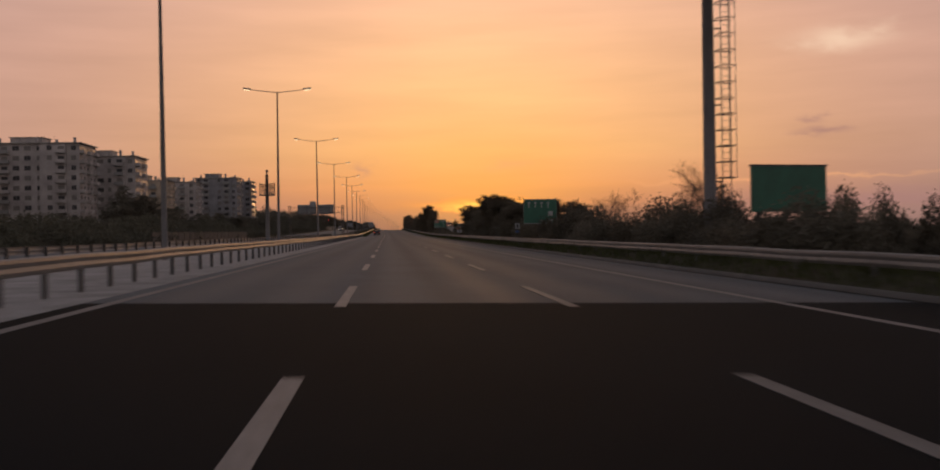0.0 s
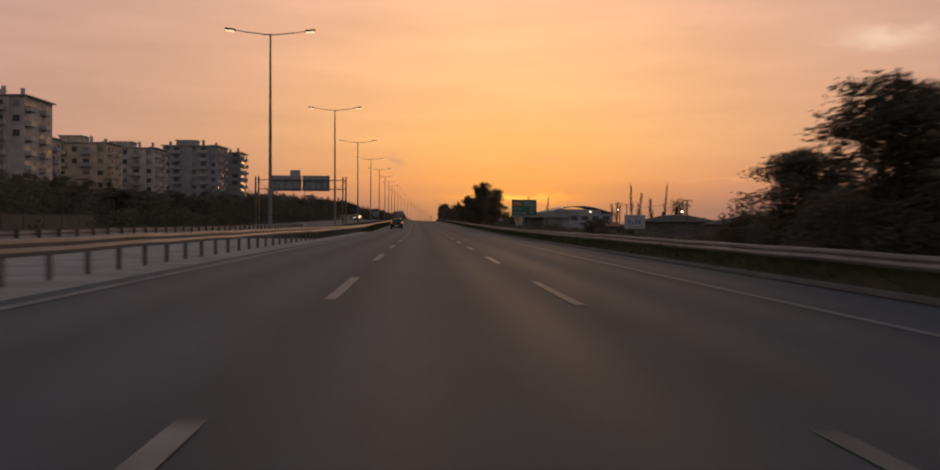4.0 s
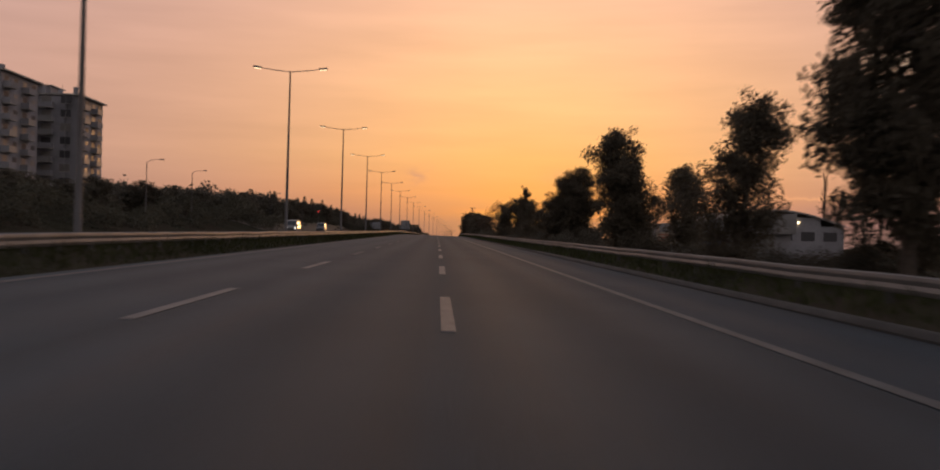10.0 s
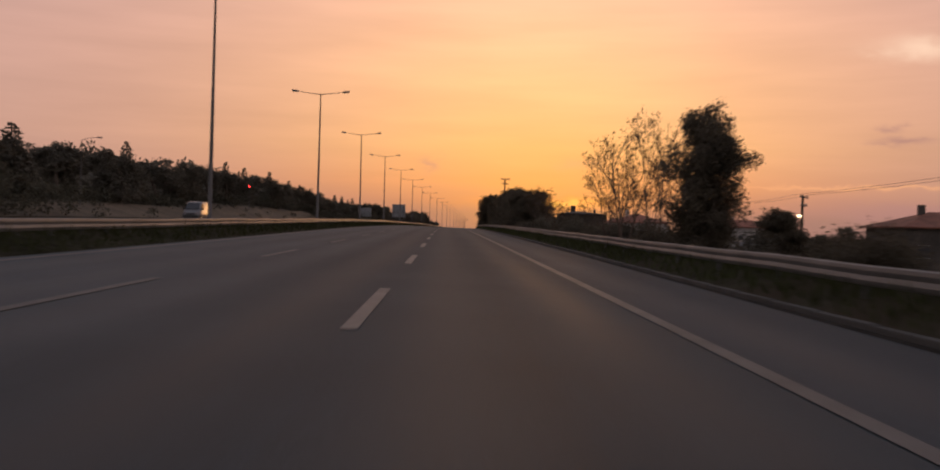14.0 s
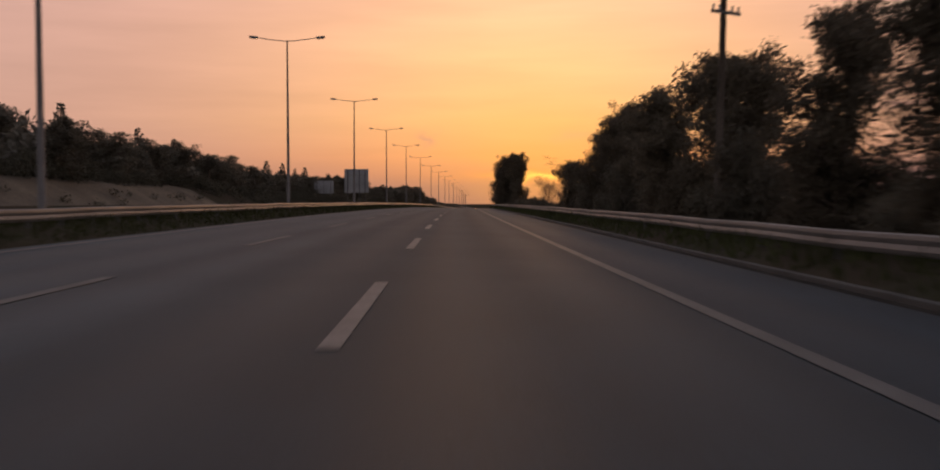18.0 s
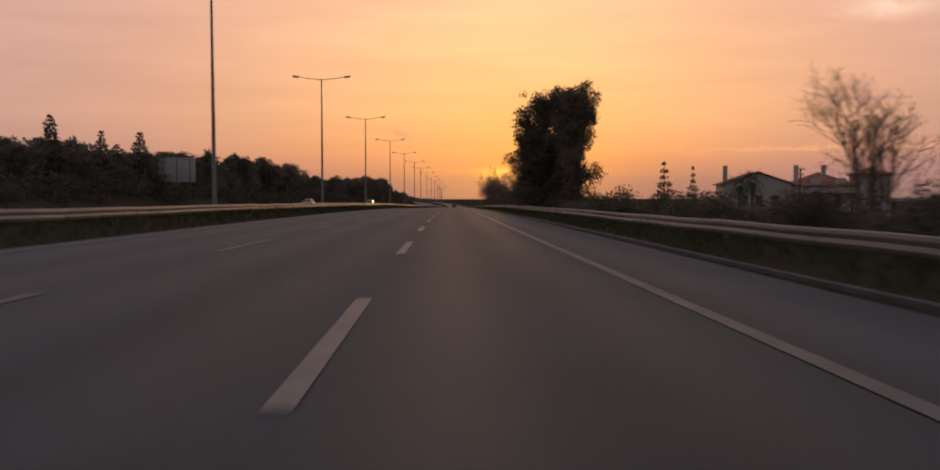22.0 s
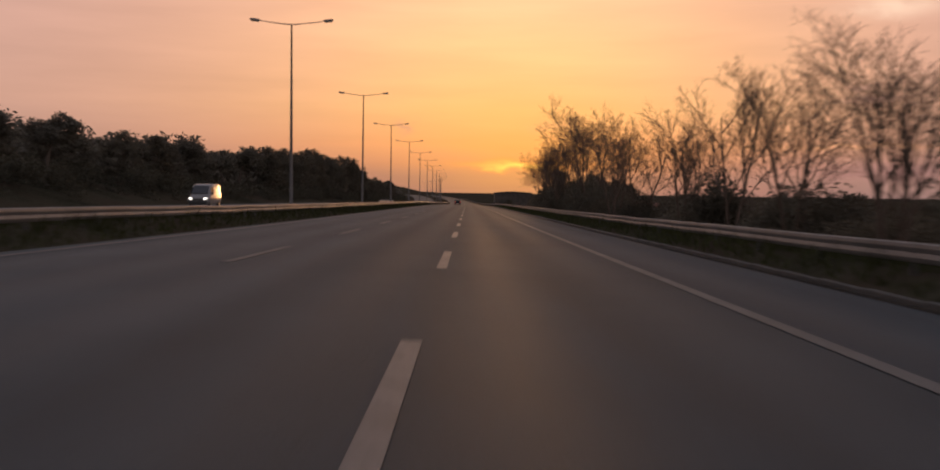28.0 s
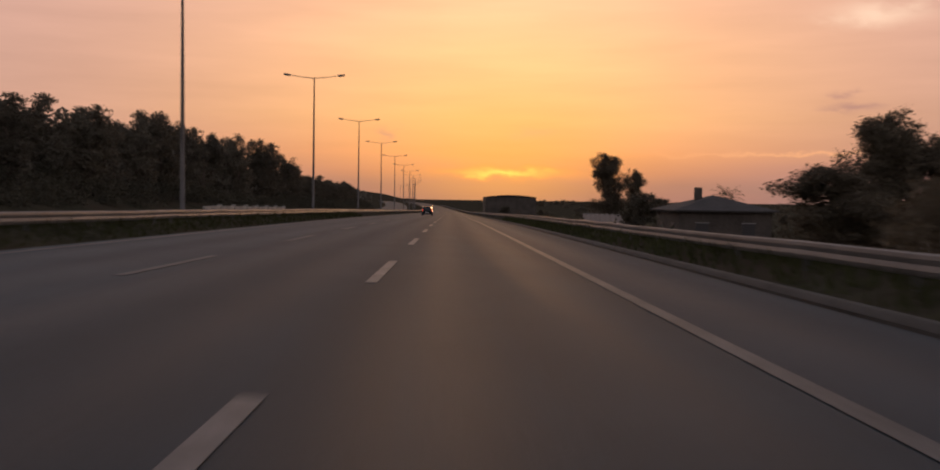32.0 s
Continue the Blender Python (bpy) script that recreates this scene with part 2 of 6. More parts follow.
def road_material():
    m = material("asphalt", (0.0330, 0.0425, 0.0480), 0.78, grain=0.3, scale=40.0, stains=0.12, stain_scale=0.25, bump=0.3, bump_scale=70.0, spec=0.24, space="World")
    t = m.node_tree
    b = t.nodes["Principled BSDF"]
    # wheel tracks polished along the lanes, from the across-road attribute
    at_ = t.nodes.new("ShaderNodeAttribute"); at_.attribute_name = "across"
    wv = t.nodes.new("ShaderNodeMath"); wv.operation = "MULTIPLY"; wv.inputs[1].default_value = 2 * math.pi / 1.875
    t.links.new(at_.outputs["Fac"], wv.inputs[0])
    cs = t.nodes.new("ShaderNodeMath"); cs.operation = "COSINE"; t.links.new(wv.outputs[0], cs.inputs[0])
    mp = t.nodes.new("ShaderNodeMapping"); mp.inputs["Scale"].default_value = (1.2, 0.012, 1)
    geo = t.nodes.new("ShaderNodeNewGeometry"); t.links.new(geo.outputs["Position"], mp.inputs[0])
    nz = t.nodes.new("ShaderNodeTexNoise"); nz.inputs["Scale"].default_value = 1.0; nz.inputs["Detail"].default_value = 4
    t.links.new(mp.outputs[0], nz.inputs["Vector"])
    sm = t.nodes.new("ShaderNodeMath"); sm.operation = "MULTIPLY_ADD"; sm.inputs[1].default_value = 0.04; sm.inputs[2].default_value = 0.745
    t.links.new(cs.outputs[0], sm.inputs[0])
    ad = t.nodes.new("ShaderNodeMath"); ad.operation = "MULTIPLY_ADD"; ad.inputs[1].default_value = 0.22
    t.links.new(nz.outputs[0], ad.inputs[0]); t.links.new(sm.outputs[0], ad.inputs[2])
    sb = t.nodes.new("ShaderNodeMath"); sb.operation = "SUBTRACT"; sb.inputs[1].default_value = 0.13
    t.links.new(ad.outputs[0], sb.inputs[0])
    t.links.new(sb.outputs[0], b.inputs["Roughness"])
    old = b.inputs["Base Color"].links[0].from_socket
    mr = t.nodes.new("ShaderNodeMapRange"); mr.inputs[1].default_value, mr.inputs[2].default_value = 0.35, 0.65
    mr.inputs[3].default_value, mr.inputs[4].default_value = 0.78, 1.2
    t.links.new(nz.outputs[0], mr.inputs[0])
    mx = t.nodes.new("ShaderNodeMix"); mx.data_type = "RGBA"; mx.blend_type = "MULTIPLY"; mx.inputs[0].default_value = 1
    t.links.new(old, mx.inputs[6]); t.links.new(mr.outputs[0], mx.inputs[7])
    # older, paler surfacing on the overtaking lanes, a darker lane, a bluish shoulder
    lane = t.nodes.new("ShaderNodeValToRGB")
    el = lane.color_ramp.elements
    el[0].position, el[0].color = 0.0, (1.42, 1.42, 1.43, 1)
    el[1].position, el[1].color = 1.0, (1.10, 1.12, 1.18, 1)
    for pos_, c_ in ((0.37, (1.32, 1.31, 1.32, 1)), (0.43, (1.08, 1.075, 1.08, 1)), (0.80, (1.0, 1.0, 1.01, 1)), (0.84, (1.06, 1.08, 1.13, 1))):
        q = el.new(pos_)
        q.color = c_
    sc = t.nodes.new("ShaderNodeMapRange")
    sc.inputs[1].default_value, sc.inputs[2].default_value = -11.7, 2.7
    t.links.new(at_.outputs["Fac"], sc.inputs[0])
    t.links.new(sc.outputs[0], lane.inputs[0])
    mx2 = t.nodes.new("ShaderNodeMix"); mx2.data_type = "RGBA"; mx2.blend_type = "MULTIPLY"; mx2.inputs[0].default_value = 1
    t.links.new(mx.outputs[2], mx2.inputs[6]); t.links.new(lane.outputs[0], mx2.inputs[7])
    t.links.new(mx2.outputs[2], b.inputs["Base Color"])
    return m


ASPHALT = road_material()
FRESH = material("fresh_black_asphalt", (0.0042, 0.0058, 0.0070), 0.95, grain=0.3, scale=40, stains=0.15, stain_scale=0.3, bump=0.25, bump_scale=70, spec=0.05, space="World")
DRY_GRASS = material("dry_grass", (0.085, 0.068, 0.046), 0.95, grain=0.35, scale=3.0, stains=0.35, stain_scale=0.25, bump=0.6, bump_scale=9, space="World")
EDGE_PAINT = material("worn_edge_paint", (0.082, 0.079, 0.074), 0.65, grain=0.35, scale=14, stains=0.3, stain_scale=1.0, bump=0.1, space="World")
PAINT = material("road_paint", (0.125, 0.12, 0.113), 0.6, grain=0.35, scale=18, stains=0.25, stain_scale=2.0, bump=0.1, vary=0.12, space="World")
FADED_PAINT = material("faded_road_paint", (0.058, 0.058, 0.056), 0.65, grain=0.45, scale=18, stains=0.4, stain_scale=2.0, bump=0.1, vary=0.15, space="World")
GUTTER = material("gutter_dirt", (0.026, 0.024, 0.021), 0.95, grain=0.35, scale=9, stains=0.4, stain_scale=0.7, bump=0.4, bump_scale=20, spec=0.1, space="World")
PAVING = material("median_concrete", (0.19, 0.185, 0.178), 0.85, grain=0.2, scale=14, stains=0.3, stain_scale=0.8, bump=0.3, space="World")
SOIL = material("verge_soil", (0.055, 0.052, 0.036), 0.95, spec=0.0, grain=0.4, scale=3.0, stains=0.4, stain_scale=0.12, bump=0.6, bump_scale=6, tint=(0.058, 0.047, 0.034), space="World")
GALV = material("galvanised_steel", (0.15, 0.142, 0.133), 0.55, 0.15, spec=0.4, grain=0.12, scale=5, stains=0.22, stain_scale=0.5, bump=0.05, space="World")
POSTM = material("weathered_post_steel", (0.085, 0.08, 0.076), 0.7, 0.3, grain=0.2, stains=0.2)
LAMPM = material("lamp_post_steel", (0.115, 0.105, 0.10), 0.6, 0.3, grain=0.1, stains=0.15)
HEADM = material("lamp_head_grey", (0.16, 0.155, 0.15), 0.5, 0.3)
LIT = material("lit_lamp_lens", (0.9, 0.7, 0.45), 0.3, emit=(1.0, 0.70, 0.40), strength=1.5, bump=0)
UNLIT = material("dark_lamp_lens", (0.35, 0.33, 0.30), 0.25, bump=0)
BARK = material("bark", (0.085, 0.065, 0.05), 0.9, grain=0.3, scale=12, stains=0.3, stain_scale=1.5, bump=0.6, bump_scale=25)
TWIG = material("bare_twig_bark", (0.105, 0.072, 0.052), 0.85, grain=0.2, scale=12, bump=0.3)
KERB = material("kerb_concrete", (0.058, 0.056, 0.052), 0.85, grain=0.2, scale=14, stains=0.3, stain_scale=0.8, bump=0.3, space="World")


def leaf_material(name, base, trans=0.35, vary=0.25):
    m = material(name, base, 0.85, grain=0.15, scale=2.0, stains=0.2, stain_scale=0.5, bump=0, vary=vary, spec=0.08)
    t = m.node_tree
    b = t.nodes["Principled BSDF"]
    tr = t.nodes.new("ShaderNodeBsdfTranslucent")
    src = b.inputs["Base Color"].links[0].from_socket
    t.links.new(src, tr.inputs[0])
    mx = t.nodes.new("ShaderNodeMixShader"); mx.inputs[0].default_value = trans
    out = t.nodes["Material Output"]
    t.links.new(b.outputs[0], mx.inputs[1]); t.links.new(tr.outputs[0], mx.inputs[2]); t.links.new(mx.outputs[0], out.inputs[0])
    return m


EUC = leaf_material("eucalyptus_leaves", (0.12, 0.102, 0.074))
BUSHM = leaf_material("bush_leaves", (0.118, 0.106, 0.081))
PINE = leaf_material("pine_needles", (0.12, 0.109, 0.087), 0.2)
SCRUBM = leaf_material("scrub_leaves", (0.088, 0.084, 0.062), 0.25)
DRY = leaf_material("dry_leaves", (0.11, 0.07, 0.035), 0.3)
GRASS = leaf_material("verge_grass", (0.05, 0.056, 0.024), 0.3)


# ---- helpers for things and parts ----
def mesh_object(name, me, mat):
    if mat is not None and not me.materials:
        me.materials.append(mat)
    return new(name, me)


def part(name, bm, mat, parent, label=""):
    me = bpy.data.meshes.new(name)
    bm.to_mesh(me)
    bm.free()
    ob = mesh_object(name, me, mat)
    ob.parent = parent
    if label:
        tagged(ob, label)
    return ob


def part_mesh(name, verts, faces, mat, parent, label="", flat=True):
    me = bpy.data.meshes.new(name)
    me.from_pydata(verts, [], faces)
    me.update()
    ob = mesh_object(name, me, mat)
    ob.parent = parent
    if label:
        tagged(ob, label)
    return ob


def thing(name, label, category, group="", m=None, kind=""):
    e = new(name)
    e.empty_display_size = 0.2
    if m is not None:
        e.matrix_basis = m
    return tagged(e, label, category, group, kind)


def bm_box(bm, x0, x1, y0, y1, z0, z1, bevel=0.0):
    vs = [bm.verts.new((x, y, z)) for z in (z0, z1) for x, y in ((x0, y0), (x1, y0), (x1, y1), (x0, y1))]
    fs = [bm.faces.new([vs[i] for i in f]) for f in ((3, 2, 1, 0), (4, 5, 6, 7), (0, 1, 5, 4), (1, 2, 6, 5), (2, 3, 7, 6), (3, 0, 4, 7))]
    if bevel:
        bmesh.ops.bevel(bm, geom=list({e for f in fs for e in f.edges}), offset=bevel, segments=2, affect="EDGES", profile=0.6)


def box(x0, x1, y0, y1, z0, z1, bevel=0.0):
    bm = bmesh.new()
    bm_box(bm, x0, x1, y0, y1, z0, z1, bevel)
    return bm


def bm_tube(bm, pts, radii, sides=8, cap=True):
    rings = []
    n = len(pts)
    for i, (p, r) in enumerate(zip(pts, radii)):
        p = Vector(p)
        d = (Vector(pts[min(i + 1, n - 1)]) - Vector(pts[max(i - 1, 0)])).normalized()
        u = d.cross(Vector((0, 0, 1)) if abs(d.z) < 0.9 else Vector((1, 0, 0))).normalized()
        w = d.cross(u)
        rings.append([bm.verts.new(p + (u * math.cos(a) + w * math.sin(a)) * r) for a in [2 * math.pi * k / sides for k in range(sides)]])
    for a, b in zip(rings, rings[1:]):
        for k in range(sides):
            f = bm.faces.new((a[k], a[(k + 1) % sides], b[(k + 1) % sides], b[k]))
            f.smooth = True
    if cap:
        bm.faces.new(rings[0])
        bm.faces.new(rings[-1][::-1])


def tube(pts, radii, sides=8):
    bm = bmesh.new()
    bm_tube(bm, pts, radii, sides)
    return bm



# ---- ground, carriageways, markings ----
def strip_mesh(name, xs, ys, zf, mat, parent=None, attr=False):
    """A sheet along the motorway: columns at offsets xs, rows at ys, heights from zf(x, y)."""
    verts, faces = [], []
    for y in ys:
        s, r = side(y), rise(y)
        verts += [(x + s, y, zf(x, y) + r) for x in xs]
    n = len(xs)
    for j in range(len(ys) - 1):
        for i in range(n - 1):
            a = j * n + i
            faces.append((a, a + 1, a + n + 1, a + n))
    me = bpy.data.meshes.new(name)
    me.from_pydata(verts, [], faces)
    if attr:
        lay = me.attributes.new("across", "FLOAT", "POINT")
        lay.data.foreach_set("value", [x for _ in ys for x in xs])
    me.polygons.foreach_set("use_smooth", [True] * len(me.polygons))
    me.update()
    ob = mesh_object(name, me, mat)
    ob.parent = parent
    return ob


YS = [Y0 + 10 * i for i in range(int((Y1 - Y0) / 10) + 1)]
gx = [-4500, -2500, -1500, -1000, -700, -450, -300, -220, -170, -140, -115, -95, -80, -68, -58, -50, -46, -42, -39, -36, -34, -28, -22, -20.5, -19.5, -18, -16, -14, -13, -12.2, -11.71, -11.69,
      -8, -3, 2.0, 2.72, 2.9, 3.2, 3.8, 4.6, 6, 8, 11, 14, 18, 24, 32, 42, 60, 90, 130, 180, 260, 380, 550, 900, 1500, 2500, 4500]
gy = [-900, -400, -150] + YS + [2100, 2400, 3000, 3800, 4900]
tagged(strip_mesh("ground", gx, gy, land, SOIL), "dark grassy ground falling away beside the motorway", "ground", kind="structure")

BANK = strip_mesh("dry_grass_bank", [-36.2, -37.5, -39, -41, -43, -45], [500 + 5 * i for i in range(40)], lambda x, y: land(x, y) + 0.05 - 0.2 * (x > -36.5), DRY_GRASS)
tagged(BANK, "bank of dry tan grass beyond the opposite carriageway", "grass bank", kind="structure")
RX = [-11.72, -11.25, -9.4, -7.5, -5.6, -3.75, -1.9, 0, 1.3, 2.7]
road = tagged(strip_mesh("road", RX, YS, lambda x, y: road_z(x), ASPHALT, attr=True), "worn grey asphalt of the three-lane carriageway", "road", kind="structure")
OX = [-34.5, -33, -29.3, -25.5, -21.8, -20.9]
opp = tagged(strip_mesh("road_opposite", OX, YS, lambda x, y: 0.18 + 0.015 * (-20.9 - x) * 0.6, ASPHALT, attr=True), "asphalt of the opposite carriageway behind the median", "road", kind="structure")


def line_mesh(name, x, w, parent, y_from=Y0, y_to=Y1, zf=road_z):
    ys = [y_from + 5 * i for i in range(int((y_to - y_from) / 5) + 1)]
    return strip_mesh(name, [x - w / 2, x + w / 2], ys, lambda a, y: zf(a) + 0.009, EDGE_PAINT, parent)


fresh = strip_mesh("fresh_asphalt", RX, [Y0 + 5.1 * i for i in range(16)], lambda x, y: road_z(x) + 0.004, FRESH, road)
tagged(fresh, "black newly laid asphalt ending in a straight joint")
line_mesh("edge_line", 0.0, 0.20, road)
line_mesh("edge_line", -11.25, 0.20, road)
line_mesh("edge_line", -21.9, 0.18, opp, zf=lambda x: 0.18 + 0.009 * (-20.9 - x))

dash_me = bpy.data.meshes.new("lane_dash")
bm = bmesh.new()
bm_box(bm, -0.09, 0.09, -3, 3, 0.0, 0.006)
bm.to_mesh(dash_me)
bm.free()
dash_me.materials.append(PAINT)
faded_me = dash_me.copy()
faded_me.materials.clear()
faded_me.materials.append(FADED_PAINT)
tilt = math.degrees(math.atan(CROSS))
for i in range(-3, 97):
    y = 3.58 + 15 * i + (1.4 if i < 1 else 0.0)      # the newly laid stretch is marked out of step
    pitch = math.degrees(math.atan2(rise(y + 3) - rise(y - 3), 6))
    for x in (-3.75, -7.5):
        d = new("lane_dash", faded_me if (y > 345 if x < -5 else y < 150) else dash_me)
        p = at(x, y, road_z(x) + 0.005)
        d.matrix_basis = pose(p.x, p.y, p.z, pitch, tilt, heading(y))
        d.parent = road

strip_mesh("gutter", [2.52, 2.74], YS, lambda x, y: road_z(x) + 0.004, GUTTER, road)

# kerb stones along the right shoulder
kerb_me = bpy.data.meshes.new("kerb_stone")
bm = box(-0.09, 0.07, -0.995, 0.995, -0.2, 0.08, 0.015)
bm.to_mesh(kerb_me)
bm.free()
kerb_me.materials.append(KERB)
kerb = thing("kerb", "weathered concrete kerb stones edging the hard shoulder", "kerb", kind="structure")
for i in range(280):
    y = 370 + 2 * i + 1
    k = new("kerb_stone", kerb_me)
    p = at(2.83, y, road_z(2.7))
    k.matrix_basis = pose(p.x, p.y, p.z + 0.006 * math.sin(i * 12.9898), 0, 0, heading(y))
    k.parent = kerb
far_kerb = strip_mesh("kerb_run", [2.73, 2.75, 2.93], [930 + 5 * i for i in range(190)], lambda x, y: road_z(2.7) + (0.10 if x > 2.74 else -0.05), KERB, kerb)
tagged(far_kerb, kind="stuff")
near_kerb = strip_mesh("kerb_run", [2.73, 2.75, 2.93], [Y0 + 5 * i for i in range(87)], lambda x, y: road_z(2.7) + (0.10 if x > 2.74 else -0.05), KERB, kerb)
tagged(near_kerb, kind="stuff")


# ---- guard rails ----
WAVE = [(-0.155, 0.00), (-0.130, 0.022), (-0.075, 0.045), (-0.035, 0.030), (0.0, 0.012), (0.035, 0.030), (0.075, 0.045), (0.132, 0.036), (0.155, -0.004)]


def guard_rail(name, x, top, facing, y_from, y_to, near_from, near_to, base, label, step=2.0):
    rail = thing(name, label, "guard rail", kind="structure")
    prof = [(d * facing, z) for z, d in WAVE]
    prof = prof + [(d - 0.006 * facing, z) for d, z in prof[::-1]]
    verts, faces = [], []
    ys = [y_from + 4 * i for i in range(int((y_to - y_from) / 4) + 1)]
    n = len(prof)
    for j, y in enumerate(ys):
        c = at(x, y, base(x) + top - 0.155 + 0.012 * math.sin(y * 0.71) + 0.008 * math.sin(y * 0.23))
        wob = 0.012 * math.sin(y * 0.37 + 1) + 0.01 * math.sin(y * 1.1)
        verts += [(c.x + d + wob, c.y, c.z + z) for d, z in prof]
        if j:
            a = (j - 1) * n
            for k in range(n):
                faces.append((a + k, a + (k + 1) % n, a + n + (k + 1) % n, a + n + k))
    part_mesh("beam", verts, faces, GALV, rail, "galvanised corrugated steel beam")
    pm = bpy.data.meshes.new("post")
    b = bmesh.new()
    bm_box(b, -0.05 - 0.05 * facing, 0.05 - 0.05 * facing, -0.03, 0.03, -0.25, top - 0.02)
    bm_box(b, -0.012, 0.012, -0.05, 0.05, top - 0.30, top - 0.04)
    b.to_mesh(pm)
    b.free()
    pm.materials.append(POSTM)
    joined_v, joined_f = [], []
    pv = [v.co.copy() for v in pm.vertices]
    pf = [tuple(p.vertices) for p in pm.polygons]
    y = y_from
    while y < y_to:
        c = at(x, y, base(x))
        if near_from <= y < near_to:
            o = new("post", pm)
            o.matrix_basis = pose(c.x, c.y, c.z, 0, 0, heading(y))
            o.parent = rail
        else:
            a = len(joined_v)
            joined_v += [tuple(v + c) for v in pv]
            joined_f += [tuple(a + i for i in f) for f in pf]
        y += step
    if joined_v:
        tagged(part_mesh("post_run", joined_v, joined_f, POSTM, rail), kind="stuff")
    return rail


guard_rail("guard_rail_right", X_RIGHT_RAIL, 0.78, -1, Y0, 1650, 400, 990, lambda x: road_z(2.7) + 0.02, "galvanised steel guard rail along the hard shoulder", 4.0)
guard_rail("guard_rail_left", X_LEFT_RAIL, 0.76, 1, Y0, 1750, 0, 420, lambda x: road_z(-12.3), "galvanised steel guard rail on the median edge", 2.05)
guard_rail("guard_rail_opposite", -20.3, 0.78, -1, Y0, 240, 0, 200, lambda x: 0.12, "galvanised steel guard rail of the opposite carriageway", 2.0)


# ---- lamp posts ----
def lamp_post(lit):
    e = thing("lamp_post", "tall grey double-arm motorway lamp post, " + ("lit" if lit else "not lit"), "street lamp", "lamp posts on the median")
    part("base_plate", box(-0.25, 0.25, -0.25, 0.25, 0.0, 0.04, 0.01), LAMPM, e)
    part("mast", tube([(0, 0, 0.03), (0, 0, 5), (0, 0, 10), (0, 0, 14.42)], [0.135, 0.115, 0.085, 0.06], 12), LAMPM, e)
    for s in (-1, 1):
        part("arm", tube([(0, 0, 14.36), (s * 0.5, 0, 14.40), (s * 1.6, 0, 14.52), (s * 2.5, 0, 14.66)], [0.045, 0.04, 0.035, 0.03], 8), LAMPM, e)
        b = bmesh.new()
        bm_box(b, -0.36, 0.36, -0.15, 0.15, -0.05, 0.11, 0.045)
        h = part("lamp_head", b, HEADM, e, "flat grey luminaire")
        h.matrix_basis = pose(s * 2.8, 0, 14.68, 0, -s * 6, 0)
        lens = part("lens", box(-0.30, 0.30, -0.115, 0.115, -0.105, -0.045, 0.03), LIT if lit else UNLIT, h, "glowing warm lens" if lit else "dark glass lens")
        lens.matrix_basis = Matrix.Identity(4)
    return e


LAMP_Y = [-56.5, -7.3, 45.5, 92.5, 142.2, 191, 238.4, 289.8, 339.7, 388.1, 436.1, 484.1, 532.7, 582, 631, 679.9, 730.2, 778.9, 828.4, 879.6, 929.1, 979.8, 1029.8, 1078.5, 1127.5, 1176.4, 1225.1, 1273.6] + [1323.2 + 49.3 * i for i in range(12)]
LAMP_SHIFT = {142.2: 0.28, 238.4: 0.45, 289.8: 0.2, 1029.8: -0.25}      # posts that stand off the line
first = {}
for y in LAMP_Y:
    lit = y < 500
    p = at(X_LAMPS, y, 0.0)
    m = pose(p.x + LAMP_SHIFT.get(y, 0.0), p.y, rise(y) + 0.065, 0.25 * math.sin(y), 0.25 * math.cos(1.7 * y), heading(y) + 2 * math.sin(y * 3.1))
    if lit in first:
        copy_thing(first[lit], m)
    else:
        first[lit] = lamp_post(lit)
        first[lit].matrix_basis = m


# paved median at the start, grass on the verges
tagged(strip_mesh("median_paving", [-20.0, -18, -15, -11.73], [Y0 + 5 * i for i in range(50)], lambda x, y: 0.13, PAVING), "pale concrete paving of the median strip", "pavement", kind="structure")
tagged(strip_mesh("median_edge_paving", [-12.95, -11.73], [185 + 5 * i for i in range(10)], lambda x, y: 0.13, PAVING), "pale concrete strip under the guard rail", "pavement", kind="structure")


def grass(name, x0, x1, y0, y1, n, h, label):
    r = np.random.default_rng(int(abs(y0)) + 11)
    v, f = [], []
    for i in range(n):
        x, y = r.uniform(x0, x1), r.uniform(y0, y1)
        c = at(x, y)
        z = ground(x, y) - 0.02
        a, hh = r.uniform(0, 6.28), h * r.uniform(0.4, 1.3)
        dx, dy = math.cos(a) * 0.035, math.sin(a) * 0.035
        lx, ly = r.normal() * 0.35 * hh, r.normal() * 0.35 * hh
        j = len(v)
        v += [(c.x - dx, c.y - dy, z), (c.x + dx, c.y + dy, z), (c.x + lx, c.y + ly, z + hh)]
        f.append((j, j + 1, j + 2))
    tagged(part_mesh(name, v, f, GRASS, None), label, "grass", kind="stuff")


grass("verge_grass", 2.95, 4.6, -20, 1080, 60000, 0.30, "rough dark grass on the verge below the guard rail")
grass("median_grass", -14.6, -12.98, 186, 226, 3200, 0.3, "rough dark grass behind the guard rail on the median")
grass("median_grass", -14.4, -11.76, 226, 1080, 56000, 0.28, "rough dark grass on the median below the guard rail")



# ---- plants ----
rng = np.random.default_rng(7)


